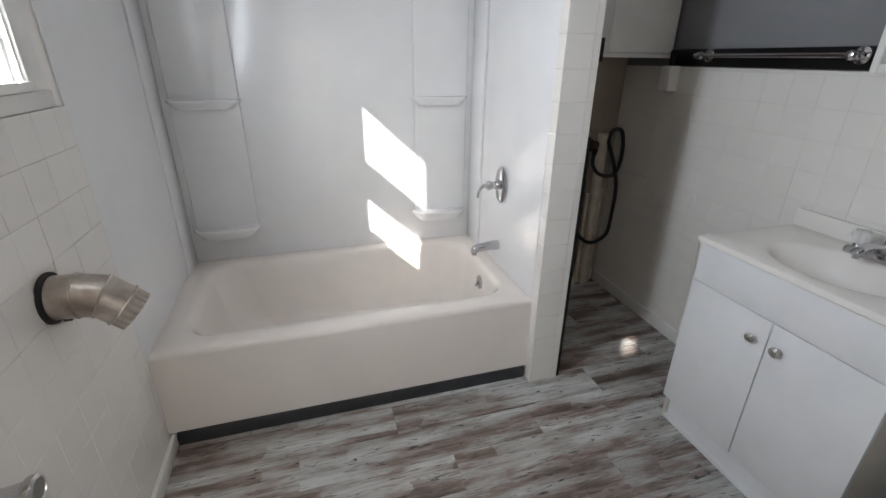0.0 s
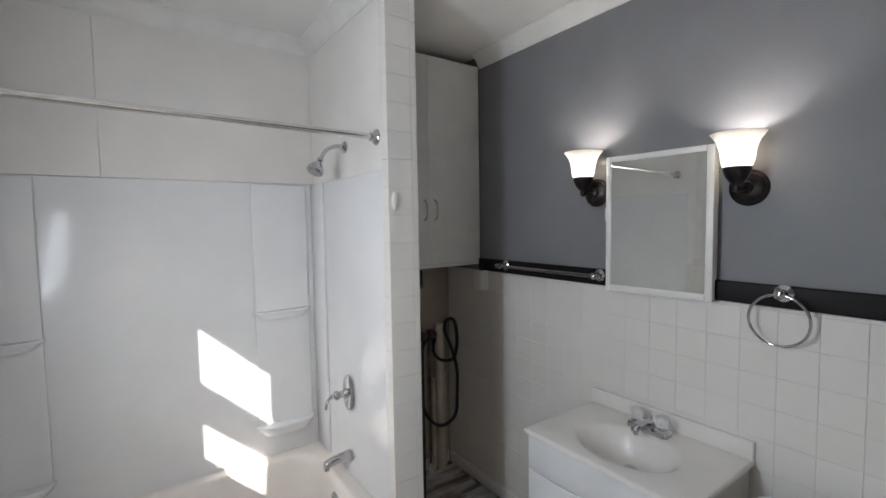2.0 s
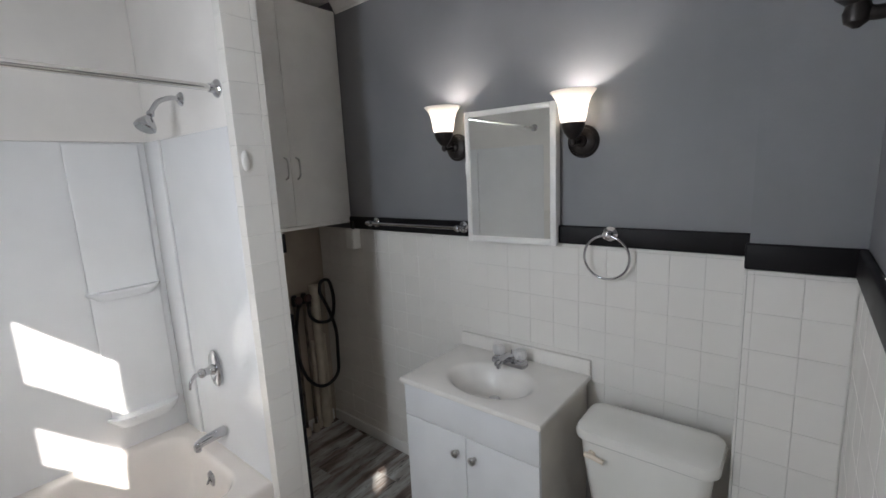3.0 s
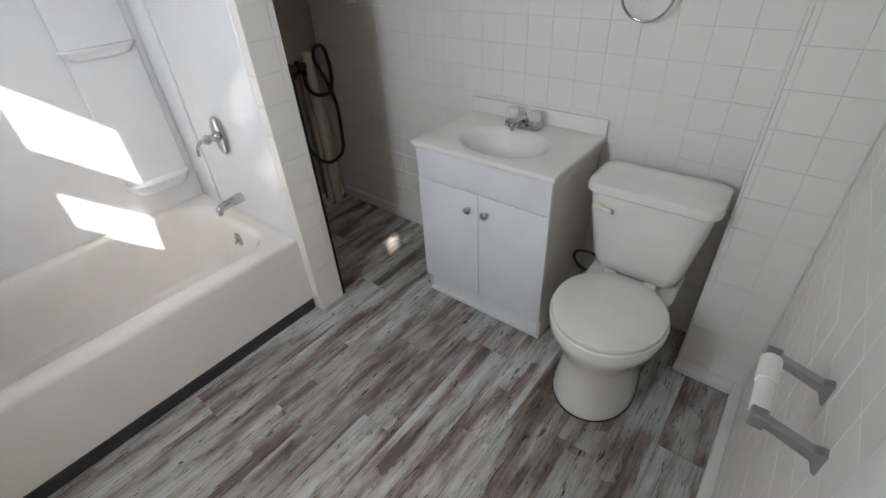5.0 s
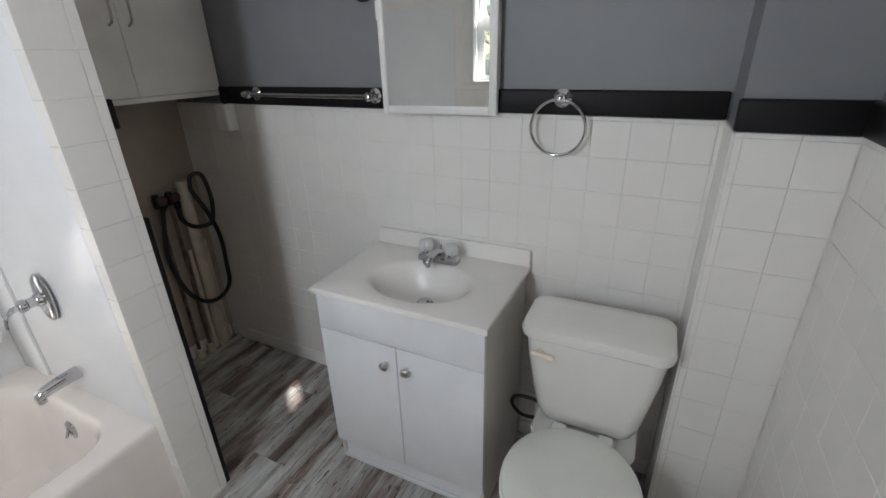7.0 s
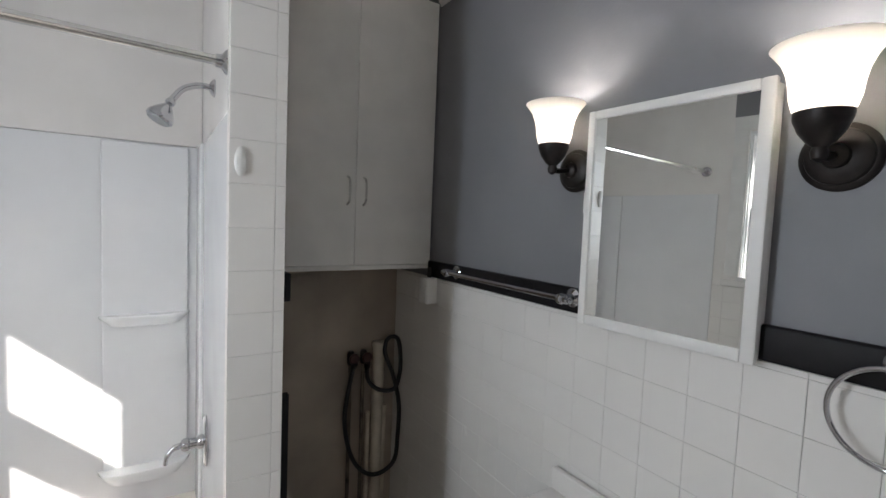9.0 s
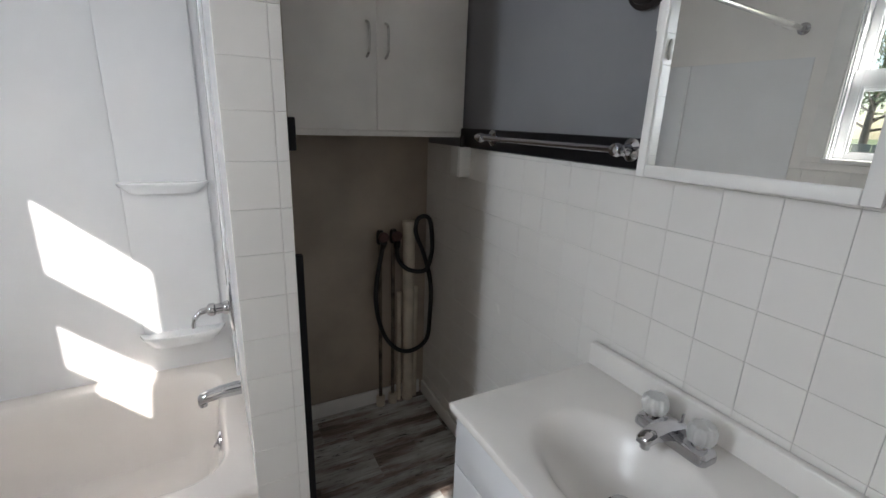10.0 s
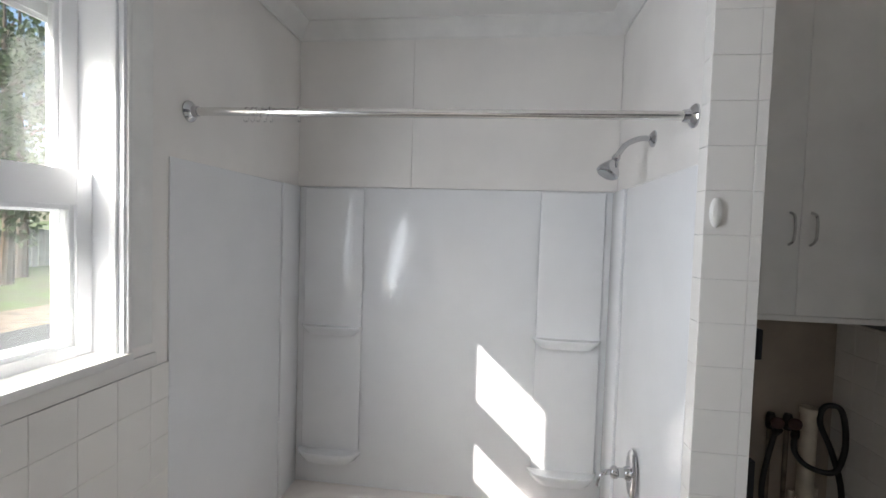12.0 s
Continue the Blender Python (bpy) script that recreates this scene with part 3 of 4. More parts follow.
hp = spline([(1.69, 2.335, 0.88), (1.688, 2.365, 0.823), (1.657, 2.365, 0.616), (1.685, 2.355, 0.439), (1.75, 2.345, 0.336), (1.831, 2.335, 0.309), (1.907, 2.325, 0.362), (1.922, 2.325, 0.492), (1.922, 2.325, 0.653), (1.895, 2.345, 0.794), (1.858, 2.365, 0.905), (1.87, 2.365, 0.972), (1.912, 2.345, 0.977), (1.922, 2.325, 0.901), (1.922, 2.325, 0.804), (1.896, 2.335, 0.724), (1.825, 2.365, 0.725), (1.77, 2.365, 0.785), (1.752, 2.335, 0.88)], 8)
part("tube", tube(hp, 0.0105, 10), RUBBER, hose)
for p, q in ((hp[0], hp[4]), (hp[-1], hp[-5])):
    part("coupling", tube([p, p + (q - p).normalized() * 0.03], 0.015, 10), BRONZE, hose)
ebox = thing("outlet_box", "white surface-mounted outlet box", "outlet box")
part("body", box(XE - 0.052, XE, 2.02, 2.085, 1.205, 1.318, 0.005), PLASTIC, ebox)
part("cover", box(XE - 0.057, XE - 0.053, 2.023, 2.082, 1.208, 1.315, 0.002), PLASTIC, ebox)
part("conduit", tube([(XE - 0.026, 2.05, 1.318), (XE - 0.026, 2.05, 1.361)], 0.009, 10), DARK, ebox)

hook = thing("wall_hook", "small white oval hook on the tiled wall", "hook")
bm = loft([[(1.078 + a_ * math.cos(a), 1.600 - h, 1.69 + b_ * math.sin(a)) for a in [2 * math.pi * i / 20 for i in range(20)]] for a_, b_, h in ((0.014, 0.036, 0), (0.014, 0.036, 0.005), (0.010, 0.029, 0.009), (0.002, 0.004, 0.010))])
part("back_plate", bm, PLASTIC, hook)

# ---- towel bar, ring, medicine cabinet, sconces ----
bar = thing("towel_bar", "chrome towel bar on the black border", "towel bar")
part("rail", tube([(1.845, 1.235, 1.362), (1.845, 1.875, 1.362)], 0.008, 14), CHROME, bar)
for y in (1.255, 1.855):
    p = part("post", lathe([(0.027, 0.0), (0.027, 0.005), (0.021, 0.010), (0.014, 0.014), (0.011, 0.03), (0.014, 0.042), (0.016, 0.052), (0.013, 0.062), (0.004, 0.066)], 24, place(XE - 0.012, y, 1.362, "-x")), CHROME, bar)
    s = -1 if y < 1.5 else 1
    part("finial", lathe([(0.013, 0), (0.013, 0.006), (0.008, 0.010), (0.010, 0.018), (0.004, 0.024)], 16, place(1.845, y + s * 0.014, 1.362, "y" if s > 0 else "-y")), CHROME, bar)

ring = thing("towel_ring", "chrome towel ring hanging empty", "towel ring")
part("post", lathe([(0.027, 0.0), (0.027, 0.005), (0.021, 0.010), (0.014, 0.014), (0.011, 0.028), (0.015, 0.036), (0.015, 0.048), (0.004, 0.052)], 24, place(XE - 0.012, 0.583, 1.366, "-x")), CHROME, ring)
rc = [(1.855 - 0.004 * math.sin(a), 0.585 + 0.081 * math.cos(a), 1.284 + 0.081 * math.sin(a)) for a in [2 * math.pi * i / 48 for i in range(48)]]
part("ring", tube(rc, 0.0045, 10, closed=True), CHROME, ring)

mc = thing("medicine_cabinet", "white-framed mirrored medicine cabinet", "medicine cabinet")
y0, y1, z0, z1, xf = 0.780, 1.184, 1.312, 1.858, 1.840
part("body", box(xf + 0.040, XE + 0.006, y0 + 0.006, y1 - 0.006, z0 + 0.006, z1 - 0.006, 0.003), TRIM, mc)
door = part("door", box(0.0, 0.017, 0.0, 0.026, z0, z1, 0.004), TRIM, mc, "white framed mirror door slightly ajar")
box(0.0, 0.017, 0.384, 0.404, z0, z1, 0.004, bm=(fb := bmesh.new()))
box(0.0, 0.017, 0.026, 0.384, z0, z0 + 0.026, 0.004, bm=fb)
box(0.0, 0.017, 0.026, 0.384, z1 - 0.022, z1, 0.004, bm=fb)
part("door_frame", fb, TRIM, door)
part("mirror", box(0.006, 0.012, 0.022, 0.388, z0 + 0.022, z1 - 0.018), MIRROR, door, "clear mirror pane", smooth=False)
door.matrix_basis = pose(xf + 0.020, y0, 0, 0, 0, 3.5)
part("catch", box(xf + 0.004, xf + 0.012, y1 - 0.002, y1 + 0.008, 1.60, 1.655, 0.002), PLASTIC, mc)


def sconce(m, energy):
    """A wall lamp; its wall lies at local x = 0 and the room towards -x."""
    s = thing("wall_sconce", "dark bronze wall sconce with lit frosted glass shade", "wall lamp", group="bathroom wall sconces")
    s.matrix_world = m
    part("backplate", lathe([(0.060, 0.0), (0.060, 0.006), (0.055, 0.011), (0.050, 0.012), (0.048, 0.018), (0.040, 0.023), (0.022, 0.026), (0.020, 0.034), (0.012, 0.040)], 36, place(0, 0, 0, "-x")), BRONZE, s)
    part("arm", tube(spline([(-0.034, 0, 0), (-0.065, 0, -0.006), (-0.092, 0, -0.004), (-0.100, 0, 0.018)], 7), 0.0075, 12), BRONZE, s)
    part("knuckle", lathe([(0.003, -0.024), (0.011, -0.018), (0.013, -0.008), (0.010, 0.002), (0.004, 0.006)], 16, place(-0.100, 0, 0.005)), BRONZE, s)
    part("fitter", lathe([(0.010, 0.005), (0.020, 0.014), (0.032, 0.030), (0.040, 0.050), (0.041, 0.062), (0.036, 0.062)], 28, place(-0.100, 0, 0)), BRONZE, s)
    prof = [(0.006, 0.056), (0.034, 0.057), (0.042, 0.066), (0.047, 0.085), (0.049, 0.105), (0.053, 0.125), (0.061, 0.145), (0.073, 0.162), (0.079, 0.169)]
    inner = [(r - 0.003, z) for r, z in prof[::-1]][:-1]
    part("shade", lathe(prof + inner[:-1] + [(0.008, 0.060)], 36, place(-0.100, 0, 0), caps=(True, True)), SHADE, s, "flared frosted white glass shade")
    lamp = new("bulb_light", bpy.data.lights.new("bulb_light", "POINT"))
    lamp.data.energy, lamp.data.color, lamp.data.shadow_soft_size = energy, (1.0, 0.94, 0.89), 0.022
    lamp.matrix_world = m @ Matrix.Translation((-0.100, 0, 0.112))
    return s


sconce(pose(XE + 0.008, 1.278, 1.722), 1.25)
sconce(pose(XE + 0.008, 0.694, 1.704), 1.25)
sconce(pose(0.95, YS - 0.008, 1.77, 0, 0, -90), 1.25)

# ---- vanity ----
VY0, VY1, VX = 0.664, 1.272, 1.470
van = thing("vanity_cabinet", "white two-door bathroom vanity cabinet", "vanity")
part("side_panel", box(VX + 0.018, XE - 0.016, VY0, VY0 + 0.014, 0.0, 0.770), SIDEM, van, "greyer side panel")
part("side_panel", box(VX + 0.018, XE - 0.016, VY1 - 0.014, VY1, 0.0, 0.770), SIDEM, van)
part("body", box(VX + 0.0185, XE - 0.020, VY0 + 0.014, VY1 - 0.014, 0.10, 0.64), CABW, van)
part("false_drawer", box(VX, VX + 0.017, VY0 - 0.001, VY1 + 0.001, 0.633, 0.771, 0.002), CABW, van)
part("toe_board", box(VX + 0.030, VX + 0.044, VY0 + 0.002, VY1 - 0.002, 0.0, 0.11), CABW, van)
part("toe_moulding", box(VX + 0.018, VX + 0.030, VY0 + 0.002, VY1 - 0.002, 0.0, 0.022, 0.004), CABW, van)
ym = (VY0 + VY1) / 2
for y0, y1, ky in ((VY0 - 0.001, ym - 0.0015, ym - 0.040), (ym + 0.0015, VY1 + 0.001, ym + 0.040)):
    d = part("door", box(VX, VX + 0.017, y0, y1, 0.112, 0.630, 0.002), CABW, van)
    part("knob", lathe([(0.008, 0), (0.006, 0.010), (0.009, 0.014), (0.0155, 0.018), (0.0155, 0.024), (0.011, 0.028), (0.002, 0.029)], 20, place(VX, ky, 0.559, "-x")), NICKEL, d, "round satin nickel knob")

top = thing("washbasin", "white cultured marble washbasin top on the vanity", "sink")
tx0, tx1, ty0, ty1 = 1.455, XE - 0.002, 0.650, 1.284
bx, by, N = 1.645, 0.965, 64
def rect_ring(z, g):
    out = []
    for i in range(N):
        a = 2 * math.pi * i / N
        c, s = math.cos(a), math.sin(a)
        hxp = (tx1 - bx - g) if c > 0 else (bx - tx0 - g)
        hyp = (ty1 - by - g) if s > 0 else (by - ty0 - g)
        k = min(hxp / abs(c) if abs(c) > 1e-6 else 9, hyp / abs(s) if abs(s) > 1e-6 else 9)
        out.append((bx + c * k, by + s * k, z))
    for cx, cy in ((tx0 + g, ty0 + g), (tx0 + g, ty1 - g), (tx1 - g, ty0 + g), (tx1 - g, ty1 - g)):
        j = min(range(N), key=lambda q: (out[q][0] - cx) ** 2 + (out[q][1] - cy) ** 2)
        out[j] = (cx, cy, z)
    return out
def oval(z, a_, b_, dx=0.0):
    return [(bx + dx + a_ * math.cos(2 * math.pi * i / N), by + b_ * math.sin(2 * math.pi * i / N), z) for i in range(N)]
rings = [rect_ring(0.772, 0.006), rect_ring(0.776, 0.001), rect_ring(0.788, 0.0), rect_ring(0.794, 0.003), rect_ring(0.796, 0.008),
         oval(0.796, 0.148, 0.200), oval(0.7945, 0.140, 0.191), oval(0.790, 0.132, 0.182), oval(0.781, 0.124, 0.172), oval(0.767, 0.115, 0.160), oval(0.742, 0.102, 0.140), oval(0.712, 0.082, 0.110, 0.008), oval(0.692, 0.056, 0.072, 0.018), oval(0.684, 0.026, 0.028, 0.028)]
part("counter", loft(rings, False, True), MARBLE, top)
part("backsplash", box(XE - 0.022, XE - 0.001, ty0 + 0.002, ty1 - 0.002, 0.790, 0.856, 0.004, 3), MARBLE, top)
part("drain_ring", lathe([(0.030, 0.0), (0.030, 0.003), (0.021, 0.004), (0.020, 0.001), (0.001, 0.001)], 28, place(bx + 0.028, by, 0.687)), DARK, top, "dark ring drawn for the drain opening")
part("stopper", lathe([(0.020, 0.002), (0.024, 0.007), (0.023, 0.011), (0.010, 0.014), (0.001, 0.0145)], 28, place(bx + 0.028, by, 0.690)), CHROME, top, "chrome pop-up stopper")
# solid disc, the hole's inner shade is only its dark colour
part("overflow_hole", lathe([(0.006, 0), (0.006, 0.002)], 14, place(bx + 0.128, by, 0.765, "-x")), DARK, top)

fct = thing("sink_faucet", "chrome sink faucet with clear acrylic knobs", "faucet", (1.812, by + 0.008, 0.7965))
b = loft([rrect(0, 0, 0.027, 0.080, 0.014, 0.0), rrect(0, 0, 0.027, 0.080, 0.014, 0.010), rrect(0, 0, 0.024, 0.076, 0.012, 0.020), rrect(0, 0, 0.018, 0.070, 0.010, 0.024)])
part("base", b, CHROME, fct)
rings = []
for x, w, zt, zb in ((0.018, 0.020, 0.038, 0.010), (-0.01, 0.022, 0.050, 0.014), (-0.045, 0.019, 0.054, 0.026), (-0.078, 0.016, 0.050, 0.030), (-0.100, 0.014, 0.042, 0.026), (-0.104, 0.011, 0.036, 0.026)):
    rings.append([(x, -w, zb), (x, w, zb), (x, w, zt - 0.006), (x, w * 0.5, zt), (x, -w * 0.5, zt), (x, -w, zt - 0.006)])
part("spout", loft(rings), CHROME, fct)
part("aerator", lathe([(0.010, 0.028), (0.010, 0.014), (0.008, 0.013)], 16, place(-0.090, 0, 0)), CHROME, fct)
for y in (-0.052, 0.052):
    part("knob_stem", lathe([(0.015, 0.022), (0.012, 0.032)], 16, place(0, y, 0)), CHROME, fct)
    n = 40
    rings = [[((r + (0.0016 if i % 4 < 2 else -0.0012)) * math.cos(2 * math.pi * i / n), y + (r + (0.0016 if i % 4 < 2 else -0.0012)) * math.sin(2 * math.pi * i / n), z) for i in range(n)] for r, z in ((0.015, 0.032), (0.022, 0.036), (0.026, 0.050), (0.025, 0.064), (0.020, 0.072), (0.010, 0.075))]
    part("knob", loft(rings), ACRYL, fct, "fluted clear acrylic knob")
part("pop_up_rod", tube([(0.020, 0, 0.02), (0.020, 0, 0.055)], 0.003, 8), CHROME, fct)

# ---- toilet ----
toi = thing("toilet", "white two-piece porcelain toilet, lid closed", "toilet", (1.872, 0.385, 0), 0.5)
# local: +x points at the wall, the bowl reaches to -x
def egg(cx, a_f, a_b, w, z, n=40):
    out = []
    for i in range(n):
        t = 2 * math.pi * i / n
        c, s = math.cos(t), math.sin(t)
        out.append((cx + (a_b if c > 0 else a_f) * c, w * s, z))
    return out
rings = [egg(-0.46, 0.180, 0.29, 0.146, 0.0), egg(-0.46, 0.184, 0.29, 0.149, 0.010), egg(-0.46, 0.176, 0.28, 0.143, 0.04), egg(-0.46, 0.164, 0.27, 0.132, 0.12), egg(-0.46, 0.160, 0.27, 0.128, 0.20), egg(-0.465, 0.172, 0.26, 0.140, 0.250), egg(-0.47, 0.192, 0.25, 0.166, 0.305), egg(-0.47, 0.210, 0.24, 0.188, 0.345), egg(-0.47, 0.213, 0.23, 0.192, 0.375), egg(-0.47, 0.207, 0.22, 0.186, 0.385)]
part("bowl", loft(rings), PORC, toi)
part("deck", loft([rrect(-0.205, 0, 0.11, 0.10, 0.05, 0.24), rrect(-0.205, 0, 0.12, 0.13, 0.05, 0.30), rrect(-0.205, 0, 0.125, 0.155, 0.05, 0.35), rrect(-0.205, 0, 0.125, 0.158, 0.05, 0.372), rrect(-0.205, 0, 0.12, 0.152, 0.05, 0.380)]), PORC, toi)
# thin near-black ring where the foot meets the floor
part("floor_caulk", loft([egg(-0.46, 0.186, 0.292, 0.151, 0.0), egg(-0.46, 0.186, 0.292, 0.151, 0.003)]), DARK, toi, "dark line round the foot")
part("seat", loft([egg(-0.475, 0.208, 0.180, 0.185, 0.386), egg(-0.475, 0.215, 0.185, 0.191, 0.391), egg(-0.475, 0.215, 0.185, 0.191, 0.399), egg(-0.475, 0.210, 0.181, 0.186, 0.404)]), SEATM, toi)
part("seat_lid", loft([egg(-0.475, 0.200, 0.181, 0.178, 0.405), egg(-0.475, 0.208, 0.186, 0.185, 0.410), egg(-0.475, 0.207, 0.186, 0.184, 0.418), egg(-0.475, 0.197, 0.178, 0.172, 0.424), egg(-0.475, 0.12, 0.11, 0.11, 0.428), egg(-0.475, 0.02, 0.02, 0.015, 0.429)]), SEATM, toi)
for y in (-0.07, 0.07):
    part("hinge", loft([rrect(-0.292, y, 0.022, 0.026, 0.010, 0.381), rrect(-0.292, y, 0.022, 0.026, 0.010, 0.408), rrect(-0.292, y, 0.016, 0.020, 0.008, 0.414)]), SEATM, toi)
tank = part("tank", loft([rrect(-0.183, 0, 0.055, 0.125, 0.04, 0.381), rrect(-0.180, 0, 0.078, 0.146, 0.05, 0.402), rrect(-0.180, 0, 0.088, 0.160, 0.045, 0.45), rrect(-0.181, 0, 0.098, 0.190, 0.04, 0.64), rrect(-0.181, 0, 0.100, 0.197, 0.04, 0.711)]), PORC, toi)
part("tank_lid", loft([rrect(-0.183, 0, 0.103, 0.203, 0.045, 0.712), rrect(-0.183, 0, 0.110, 0.212, 0.05, 0.718), rrect(-0.183, 0, 0.112, 0.214, 0.05, 0.735), rrect(-0.183, 0, 0.107, 0.209, 0.05, 0.750), rrect(-0.183, 0, 0.092, 0.193, 0.045, 0.758), rrect(-0.183, 0, 0.05, 0.145, 0.03, 0.760)]), PORC, toi)
part("lever_base", lathe([(0.014, 0), (0.014, 0.006), (0.009, 0.012)], 18, place(-0.280, 0.150, 0.668, "-x")), CREAM, tank)
part("flush_lever", tube(spline([(-0.294, 0.168, 0.670), (-0.298, 0.140, 0.670), (-0.298, 0.105, 0.664)], 6), [0.009] * 5 + [0.008] * 7 + [0.010], 12), CREAM, tank, "cream plastic flush lever")
for y in (-0.112, 0.112):
    part("bolt_cap", lathe([(0.014, 0.0), (0.014, 0.008), (0.008, 0.018), (0.001, 0.02)], 16, place(-0.33, y, 0.012)), PORC, toi)

sup = thing("water_supply", "black toilet supply hose looping to a shut-off valve", "supply valve")
part("hose", tube(spline([(1.70, 0.520, 0.366), (1.712, 0.575, 0.372), (1.72, 0.632, 0.354), (1.72, 0.645, 0.318), (1.725, 0.612, 0.274), (1.745, 0.560, 0.258), (1.80, 0.535, 0.225), (1.862, 0.555, 0.19)], 7), 0.0065, 10), RUBBER, sup)
part("valve_body", tube([(XE, 0.555, 0.19), (1.855, 0.555, 0.19)], 0.012, 12), CHROME, sup)
part("valve_handle", lathe([(0.006, 0), (0.007, 0.016), (0.018, 0.018), (0.018, 0.026)], 14, place(1.87, 0.555, 0.195, "y")), GREYMET, sup)
part("nut", lathe([(0.018, 0), (0.018, 0.025), (0.012, 0.03)], 8, place(1.70, 0.515, 0.352)), GREYMET, sup, "grey coupling nut under the tank")

# ---- toilet paper holder, duct, stub ----
tp = thing("toilet_paper_holder", "grey metal paper holder with empty white roller", "paper holder")
for x in (0.755, 0.888):
    br = bmesh.new()
    w = 0.0075
    loft([[(x - w, y, z - h), (x + w, y, z - h), (x + w, y, z + h), (x - w, y, z + h)] for y, z, h in ((YS, 0.874, 0.022), (YS + 0.005, 0.875, 0.021), (YS + 0.014, 0.884, 0.009), (YS + 0.060, 0.899, 0.007), (YS + 0.074, 0.903, 0.007))], bm=br)
    box(x - 0.0105, x + 0.0105, YS + 0.072, YS + 0.094, 0.891, 0.916, 0.003, 2, br)
    part("bracket", br, GREYMET, tp, smooth=False)
part("roller", lathe([(0.005, -0.063), (0.0125, -0.057), (0.013, 0.004), (0.015, 0.004), (0.015, 0.056), (0.006, 0.063)], 20, place(0.8215, YS + 0.083, 0.904, "x")), PLASTIC, tp, "white plastic spring roller")

duct = thing("dryer_duct", "galvanised steel dryer vent elbow in the wall", "duct")
R = 0.051
c0 = Vector((XW - 0.02, 1.275, 0.835))
seg = [(c0, Vector((1, 0.0, 0))), (c0 + Vector((0.075, 0, 0)), Vector((1, 0.0, -0.05))), (c0 + Vector((0.118, 0.003, -0.010)), Vector((1, 0.05, -0.55))), (c0 + Vector((0.150, 0.008, -0.042)), Vector((1, 0.10, -1.0))), (c0 + Vector((0.172, 0.012, -0.066)), Vector((1, 0.10, -1.0)))]
rings = []
for p, d in seg:
    q = d.normalized().to_track_quat("Z", "Y")
    rings.append([p + q @ Vector((R * math.cos(a), R * math.sin(a), 0)) for a in [2 * math.pi * i / 36 for i in range(36)]])
bm = bmesh.new()
for r0, r1 in zip(rings[:-1], rings[1:-1]):
    loft([r0, r1], False, False, bm=bm)
part("elbow", bm, GALV, duct)
for p, d in seg[1:4]:
    q = d.normalized().to_track_quat("Z", "Y")
    part("seam", tube([p + q @ Vector(((R + 0.001) * math.cos(a), (R + 0.001) * math.sin(a), 0)) for a in [2 * math.pi * i / 36 for i in range(36)]], 0.0026, 6, closed=True), GALV, duct)
p, d = seg[3]
q, pe = d.normalized().to_track_quat("Z", "Y"), seg[4][0]
n = 72
crimp = [[pt + q @ Vector(((R - 0.001 - k * (0.005 if i % 4 < 2 else 0.0)) * math.cos(2 * math.pi * i / n), (R - 0.001 - k * (0.005 if i % 4 < 2 else 0.0)) * math.sin(2 * math.pi * i / n), 0)) for i in range(n)] for pt, k in ((p, 0), (p.lerp(pe, 0.4), 0.6), (pe, 1.0))]
part("crimped_end", loft(crimp, False, False), GALV, duct, "crimped bright pipe end")
# raised ring whose dark colour stands for the shaded gap round the duct
part("wall_ring", lathe([(0.060, 0), (0.060, 0.006), (0.054, 0.010), (0.051, 0.010)], 32, place(XW - 0.001, 1.275, 0.835, "x")), DARK, duct, "dark ring drawn for the gap round the duct")
part("strap", box(XW + 0.001, XW + 0.02, 1.285, 1.297, 0.765, 0.80, 0.002), COPPER, duct, "rusty strap end")

stub = thing("capped_pipe_stub", "polished metal pipe stub on the tile", "pipe")
m = place(XW, 0.905, 0.645, "x")
part("stub", lathe([(0.014, 0.0), (0.014, 0.03), (0.018, 0.055), (0.022, 0.066)], 20, m), CHROME, stub)
part("cap", lathe([(0.024, 0.064), (0.027, 0.068), (0.027, 0.078), (0.021, 0.082), (0.020, 0.079), (0.001, 0.079)], 24, m), NICKEL, stub)
part("escutcheon", lathe([(0.03, 0), (0.03, 0.004), (0.016, 0.008)], 24, m), BRONZE, stub)

# ---- outdoors ----
solid("ground", box(-400, 400, -400, 400, -1.2, -0.65), GRASS, "green lawn reaching to the distance", "ground", "structure")
solid("road", box(-9.0, -3.2, -40, 60, -0.66, -0.635), ASPH, "dark asphalt drive beside the house", "road", "structure")
solid("verge", box(-11.2, -9.0, -40, 60, -0.66, -0.640), SAND, "strip of bare tan earth", "ground", "structure")
fn = thing("fence", "weathered grey board fence beyond the lawn", "fence")
bproto = None
for i in range(90):
    if bproto is None:
        bproto = mesh_of(box(-0.01, 0.01, -0.14, 0.14, -0.65, 1.1, 0.004, 1), FENCE)
    bd = new("board", bproto)
    bd.parent = fn
    bd.matrix_basis = pose(-21 + random.uniform(-0.01, 0.01), -2 + 0.3 * i, random.uniform(-0.02, 0.02))
part("rail", box(-21.06, -21.02, -2.2, 25, 0.4, 0.5), FENCE, fn)


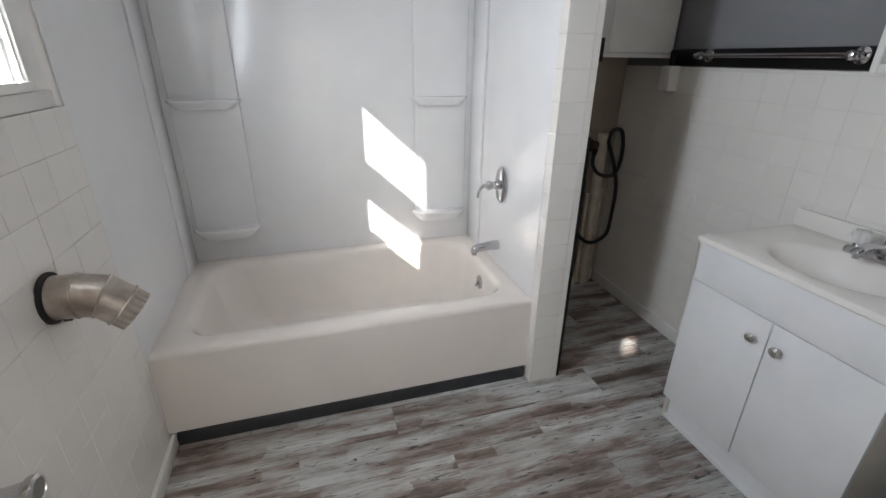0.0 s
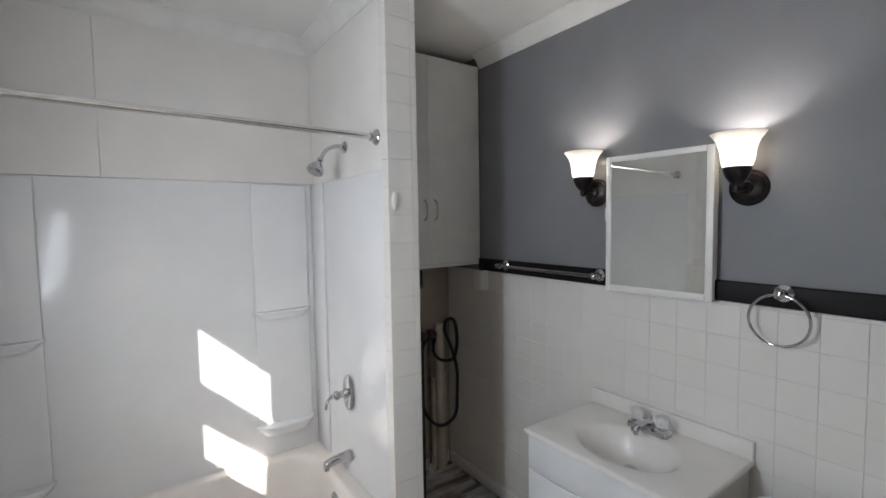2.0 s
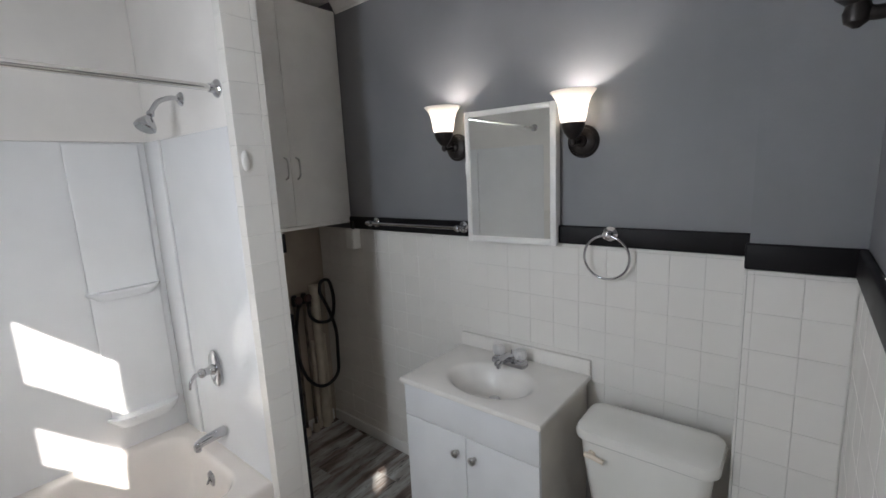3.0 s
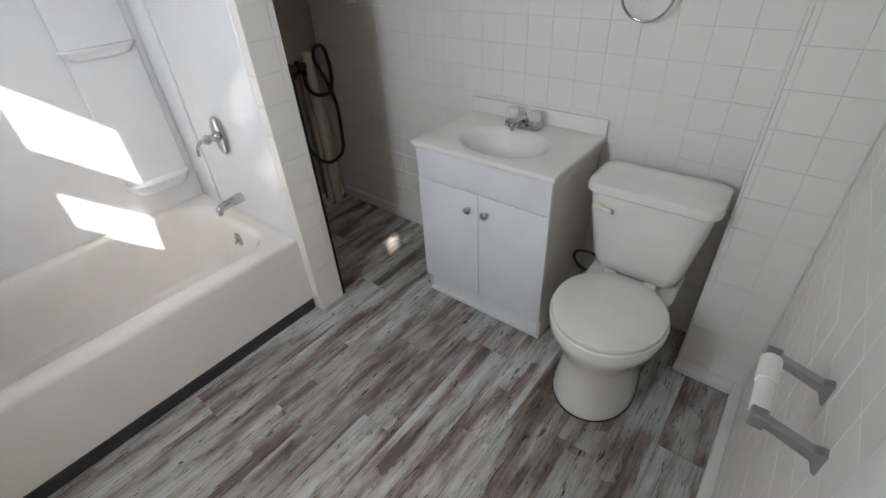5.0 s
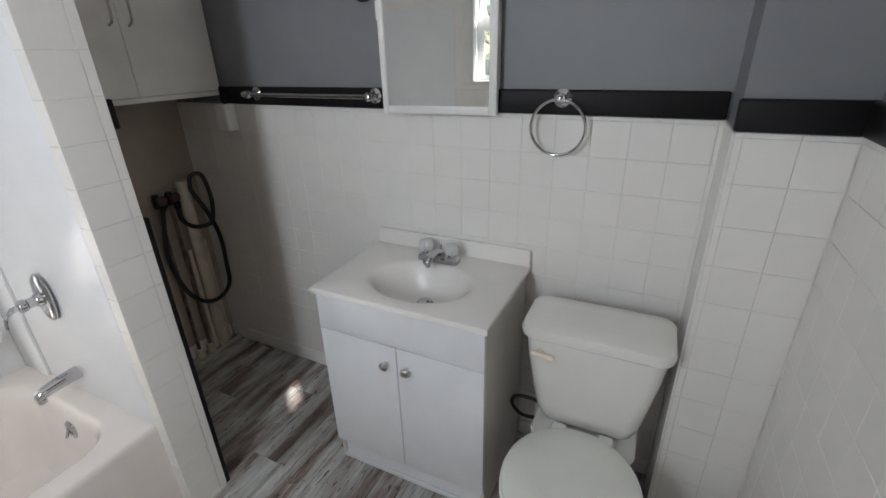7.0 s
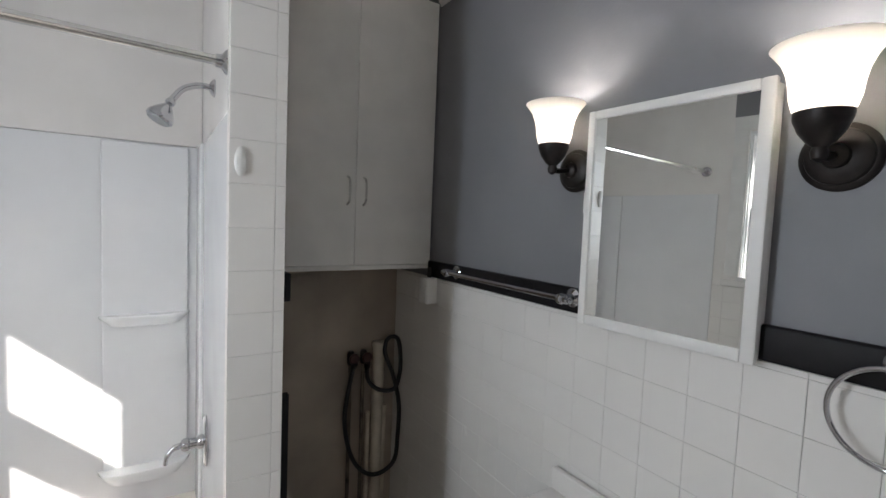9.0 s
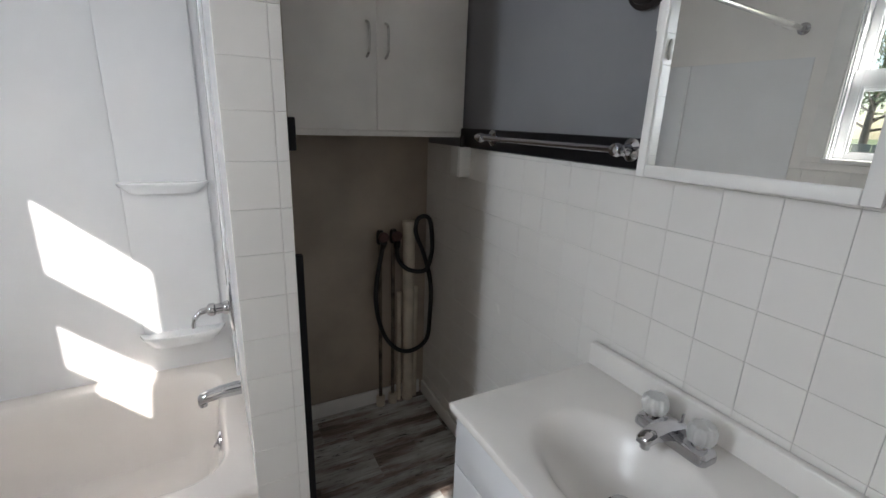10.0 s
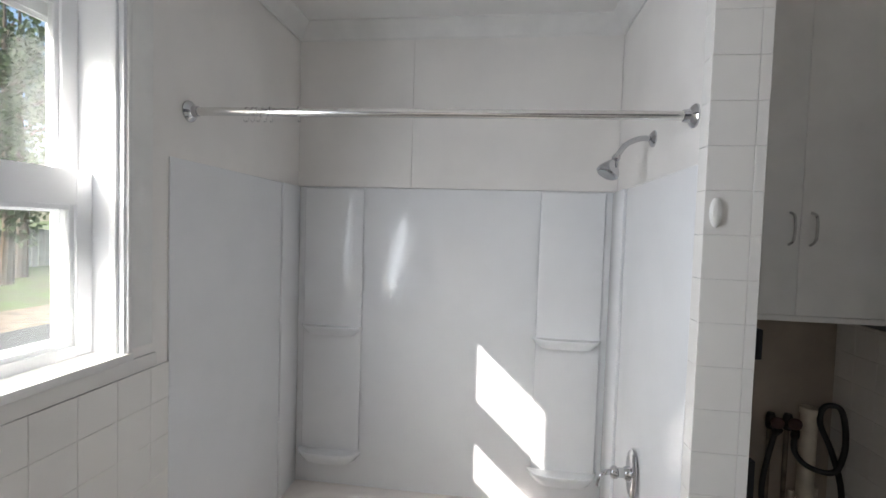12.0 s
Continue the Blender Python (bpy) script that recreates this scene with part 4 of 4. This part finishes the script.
def tree(x, y, h, seed, spread):
    rnd = random.Random(seed)
    t = thing("tree", "leafy green tree beyond the drive", "tree", (x, y, -0.66), group="trees beyond the drive")
    bm = tube(spline([(0, 0, 0), (0.1, 0.05, h * 0.25), (-0.1, 0.1, h * 0.5), (0.05, 0, h * 0.85)], 5), [0.22 * (1 - 0.055 * i) for i in range(16)], 9)
    tips = []
    for k in range(16):
        a, z = rnd.uniform(0, 6.28), h * rnd.uniform(0.25, 0.85)
        ln = spread * (1.1 - z / h * 0.7) * rnd.uniform(0.6, 1.0)
        e = Vector((math.cos(a) * ln, math.sin(a) * ln, z + ln * rnd.uniform(0.1, 0.6)))
        tube(spline([(0, 0, z * 0.9), e * 0.5 + Vector((0, 0, z * 0.46)), e], 4), [0.07 - 0.007 * i for i in range(9)], 6, bm=bm)
        tips += [e, e * 0.7 + Vector((0, 0, z * 0.28))]
    part("trunk", bm, BARK, t)
    vs, fs = [], []
    for e in tips:
        for c in range(5):
            o = e + Vector((rnd.gauss(0, 0.5), rnd.gauss(0, 0.5), rnd.gauss(0, 0.4)))
            for q in range(26):
                p = o + Vector((rnd.gauss(0, 0.26), rnd.gauss(0, 0.26), rnd.gauss(0, 0.2)))
                u = Vector((rnd.gauss(0, 1), rnd.gauss(0, 1), rnd.gauss(0, 1))).normalized() * rnd.uniform(0.06, 0.12)
                w = u.orthogonal().normalized() * u.length * 0.55
                i = len(vs)
                vs += [p - u, p + w, p + u, p - w]
                fs.append((i, i + 1, i + 2, i + 3))
    me = bpy.data.meshes.new("crown")
    me.from_pydata(vs, [], fs)
    me.materials.append(LEAF)
    cr = new("crown", me)
    cr.parent = t
    return t


for x, y, h, s, w in ((-15, 10.5, 7.5, 1, 2.6), (-23, 13, 9.0, 2, 3.2), (-24, 19, 8.0, 3, 3.0), (-18, 17.5, 8.5, 4, 2.8), (-16, 13.5, 11.0, 6, 3.0), (-17.5, 15.2, 12.0, 7, 3.0), (-15, 16.2, 10.0, 8, 2.6), (-26, 7.0, 9.0, 5, 3.2)):
    tree(x, y, h, s, w)

# the east wall runs a little out of square
SKEW = Matrix.Translation((XE, 0.7, 0)) @ pose(0, 0, 0, 0, 0, -1.1) @ Matrix.Translation((-XE, -0.7, 0))
for ob in (wall_east, bandr, crown_e, skirt_e, bar, ebox):
    ob.matrix_world = SKEW @ ob.matrix_basis

# ---- pieces: tiles and planks ----
P = 0.108
tile_cache = {}


def tile_mesh(a, b, axis):
    """A glazed tile a wide and b high, 8 mm thick, facing the room along axis."""
    key = (round(a, 3), round(b, 3), axis)
    if key not in tile_cache:
        g, t, e = 0.0004, 0.008, 0.0010
        w, h = a / 2 - g, b / 2 - g
        bm = loft([[(sx * (w - i), sy * (h - i), z) for sx, sy in ((-1, -1), (1, -1), (1, 1), (-1, 1))] for i, z in ((0, 0.0), (0, t - e), (e * 0.45, t - e * 0.3), (e * 1.4, t))], False, True)
        bm.transform({"-x": Matrix(((0, 0, -1, 0), (-1, 0, 0, 0), (0, 1, 0, 0), (0, 0, 0, 1))), "x": Matrix(((0, 0, 1, 0), (1, 0, 0, 0), (0, 1, 0, 0), (0, 0, 0, 1))),
                      "-y": Matrix(((1, 0, 0, 0), (0, 0, -1, 0), (0, 1, 0, 0), (0, 0, 0, 1))), "y": Matrix(((-1, 0, 0, 0), (0, 0, 1, 0), (0, 1, 0, 0), (0, 0, 0, 1)))}[axis])
        tile_cache[key] = mesh_of(bm, TILE)
    return tile_cache[key]


def cuts(lo, hi, phase):
    k = math.ceil((lo - phase) / P + 1e-6)
    c = [lo]
    while phase + k * P < hi - 1e-6:
        if phase + k * P - c[-1] > 0.012:
            c.append(phase + k * P)
        k += 1
    if hi - c[-1] < 0.012 and len(c) > 1:
        c.pop()
    return list(zip(c, c[1:] + [hi]))


def tiled(parent, axis, at, us, zs, skip=None):
    rnd = random.Random(parent.name)
    for u0, u1 in us:
        for z0, z1 in zs:
            u, z = (u0 + u1) / 2, (z0 + z1) / 2
            if skip and skip(u, z):
                continue
            ob = new("tile", tile_mesh(u1 - u0, z1 - z0, axis))
            ob.parent = parent
            tilt = rnd.uniform(-0.25, 0.25)
            back = at + rnd.uniform(-0.0004, 0.0004)
            if axis[-1] == "x":
                ob.matrix_basis = pose(back, u, z, 0, 0, tilt)
            else:
                ob.matrix_basis = pose(u, back, z, 0, 0, tilt)


tiled(wall_east, "-x", XE + 0.008, cuts(0.155, 2.425, 1.14), cuts(0.0, 1.315, 1.303))
tiled(wall_west, "x", XW - 0.008, cuts(YS, 1.62, 1.336), cuts(0.0, 1.220, 1.224), lambda u, z: abs(u - 1.275) < 0.03 and abs(z - 0.835) < 0.03)
tiled(wall_south, "y", YS - 0.008, cuts(0.65, 1.70, 0.65), cuts(0.0, 1.315, 1.303))
tiled(chase, "-x", 1.713, cuts(YS + 0.002, 0.149, 0.024), cuts(0.0, 1.315, 1.303))
tiled(wing, "-y", 1.608, [(1.052, 1.160), (1.160, 1.187)], cuts(0.0, CEIL - 0.002, 1.312))
tiled(wing, "-x", 1.062, [(1.602, 1.654)], cuts(0.0, CEIL - 0.08, 1.312))

plank_cache = {}
PW, PL = 0.152, 0.914
y, row = -0.20, 0
while y < 2.43:
    x = -0.9 + (row * 0.37) % PL - PL
    while x < 1.95:
        a, b, y1 = max(x, -0.41), min(x + PL, 1.95), min(y + PW, 2.43)
        if b - a > 0.03:
            key = (round(b - a, 3), round(y1 - y, 3))
            if key not in plank_cache:
                w, h, g, e = key[0] / 2 - 0.0004, key[1] / 2 - 0.0004, 0, 0.0012
                plank_cache[key] = mesh_of(loft([[(sx * (w - i), sy * (h - i), z) for sx, sy in ((-1, -1), (1, -1), (1, 1), (-1, 1))] for i, z in ((0, -0.005), (0, -0.0012), (e, 0.0))]), PLANK)
            ob = new("plank", plank_cache[key])
            ob.parent = floor
            ob.matrix_basis = pose((a + b) / 2, (y + y1) / 2, 0)
        x += PL
    y += PW
    row += 1
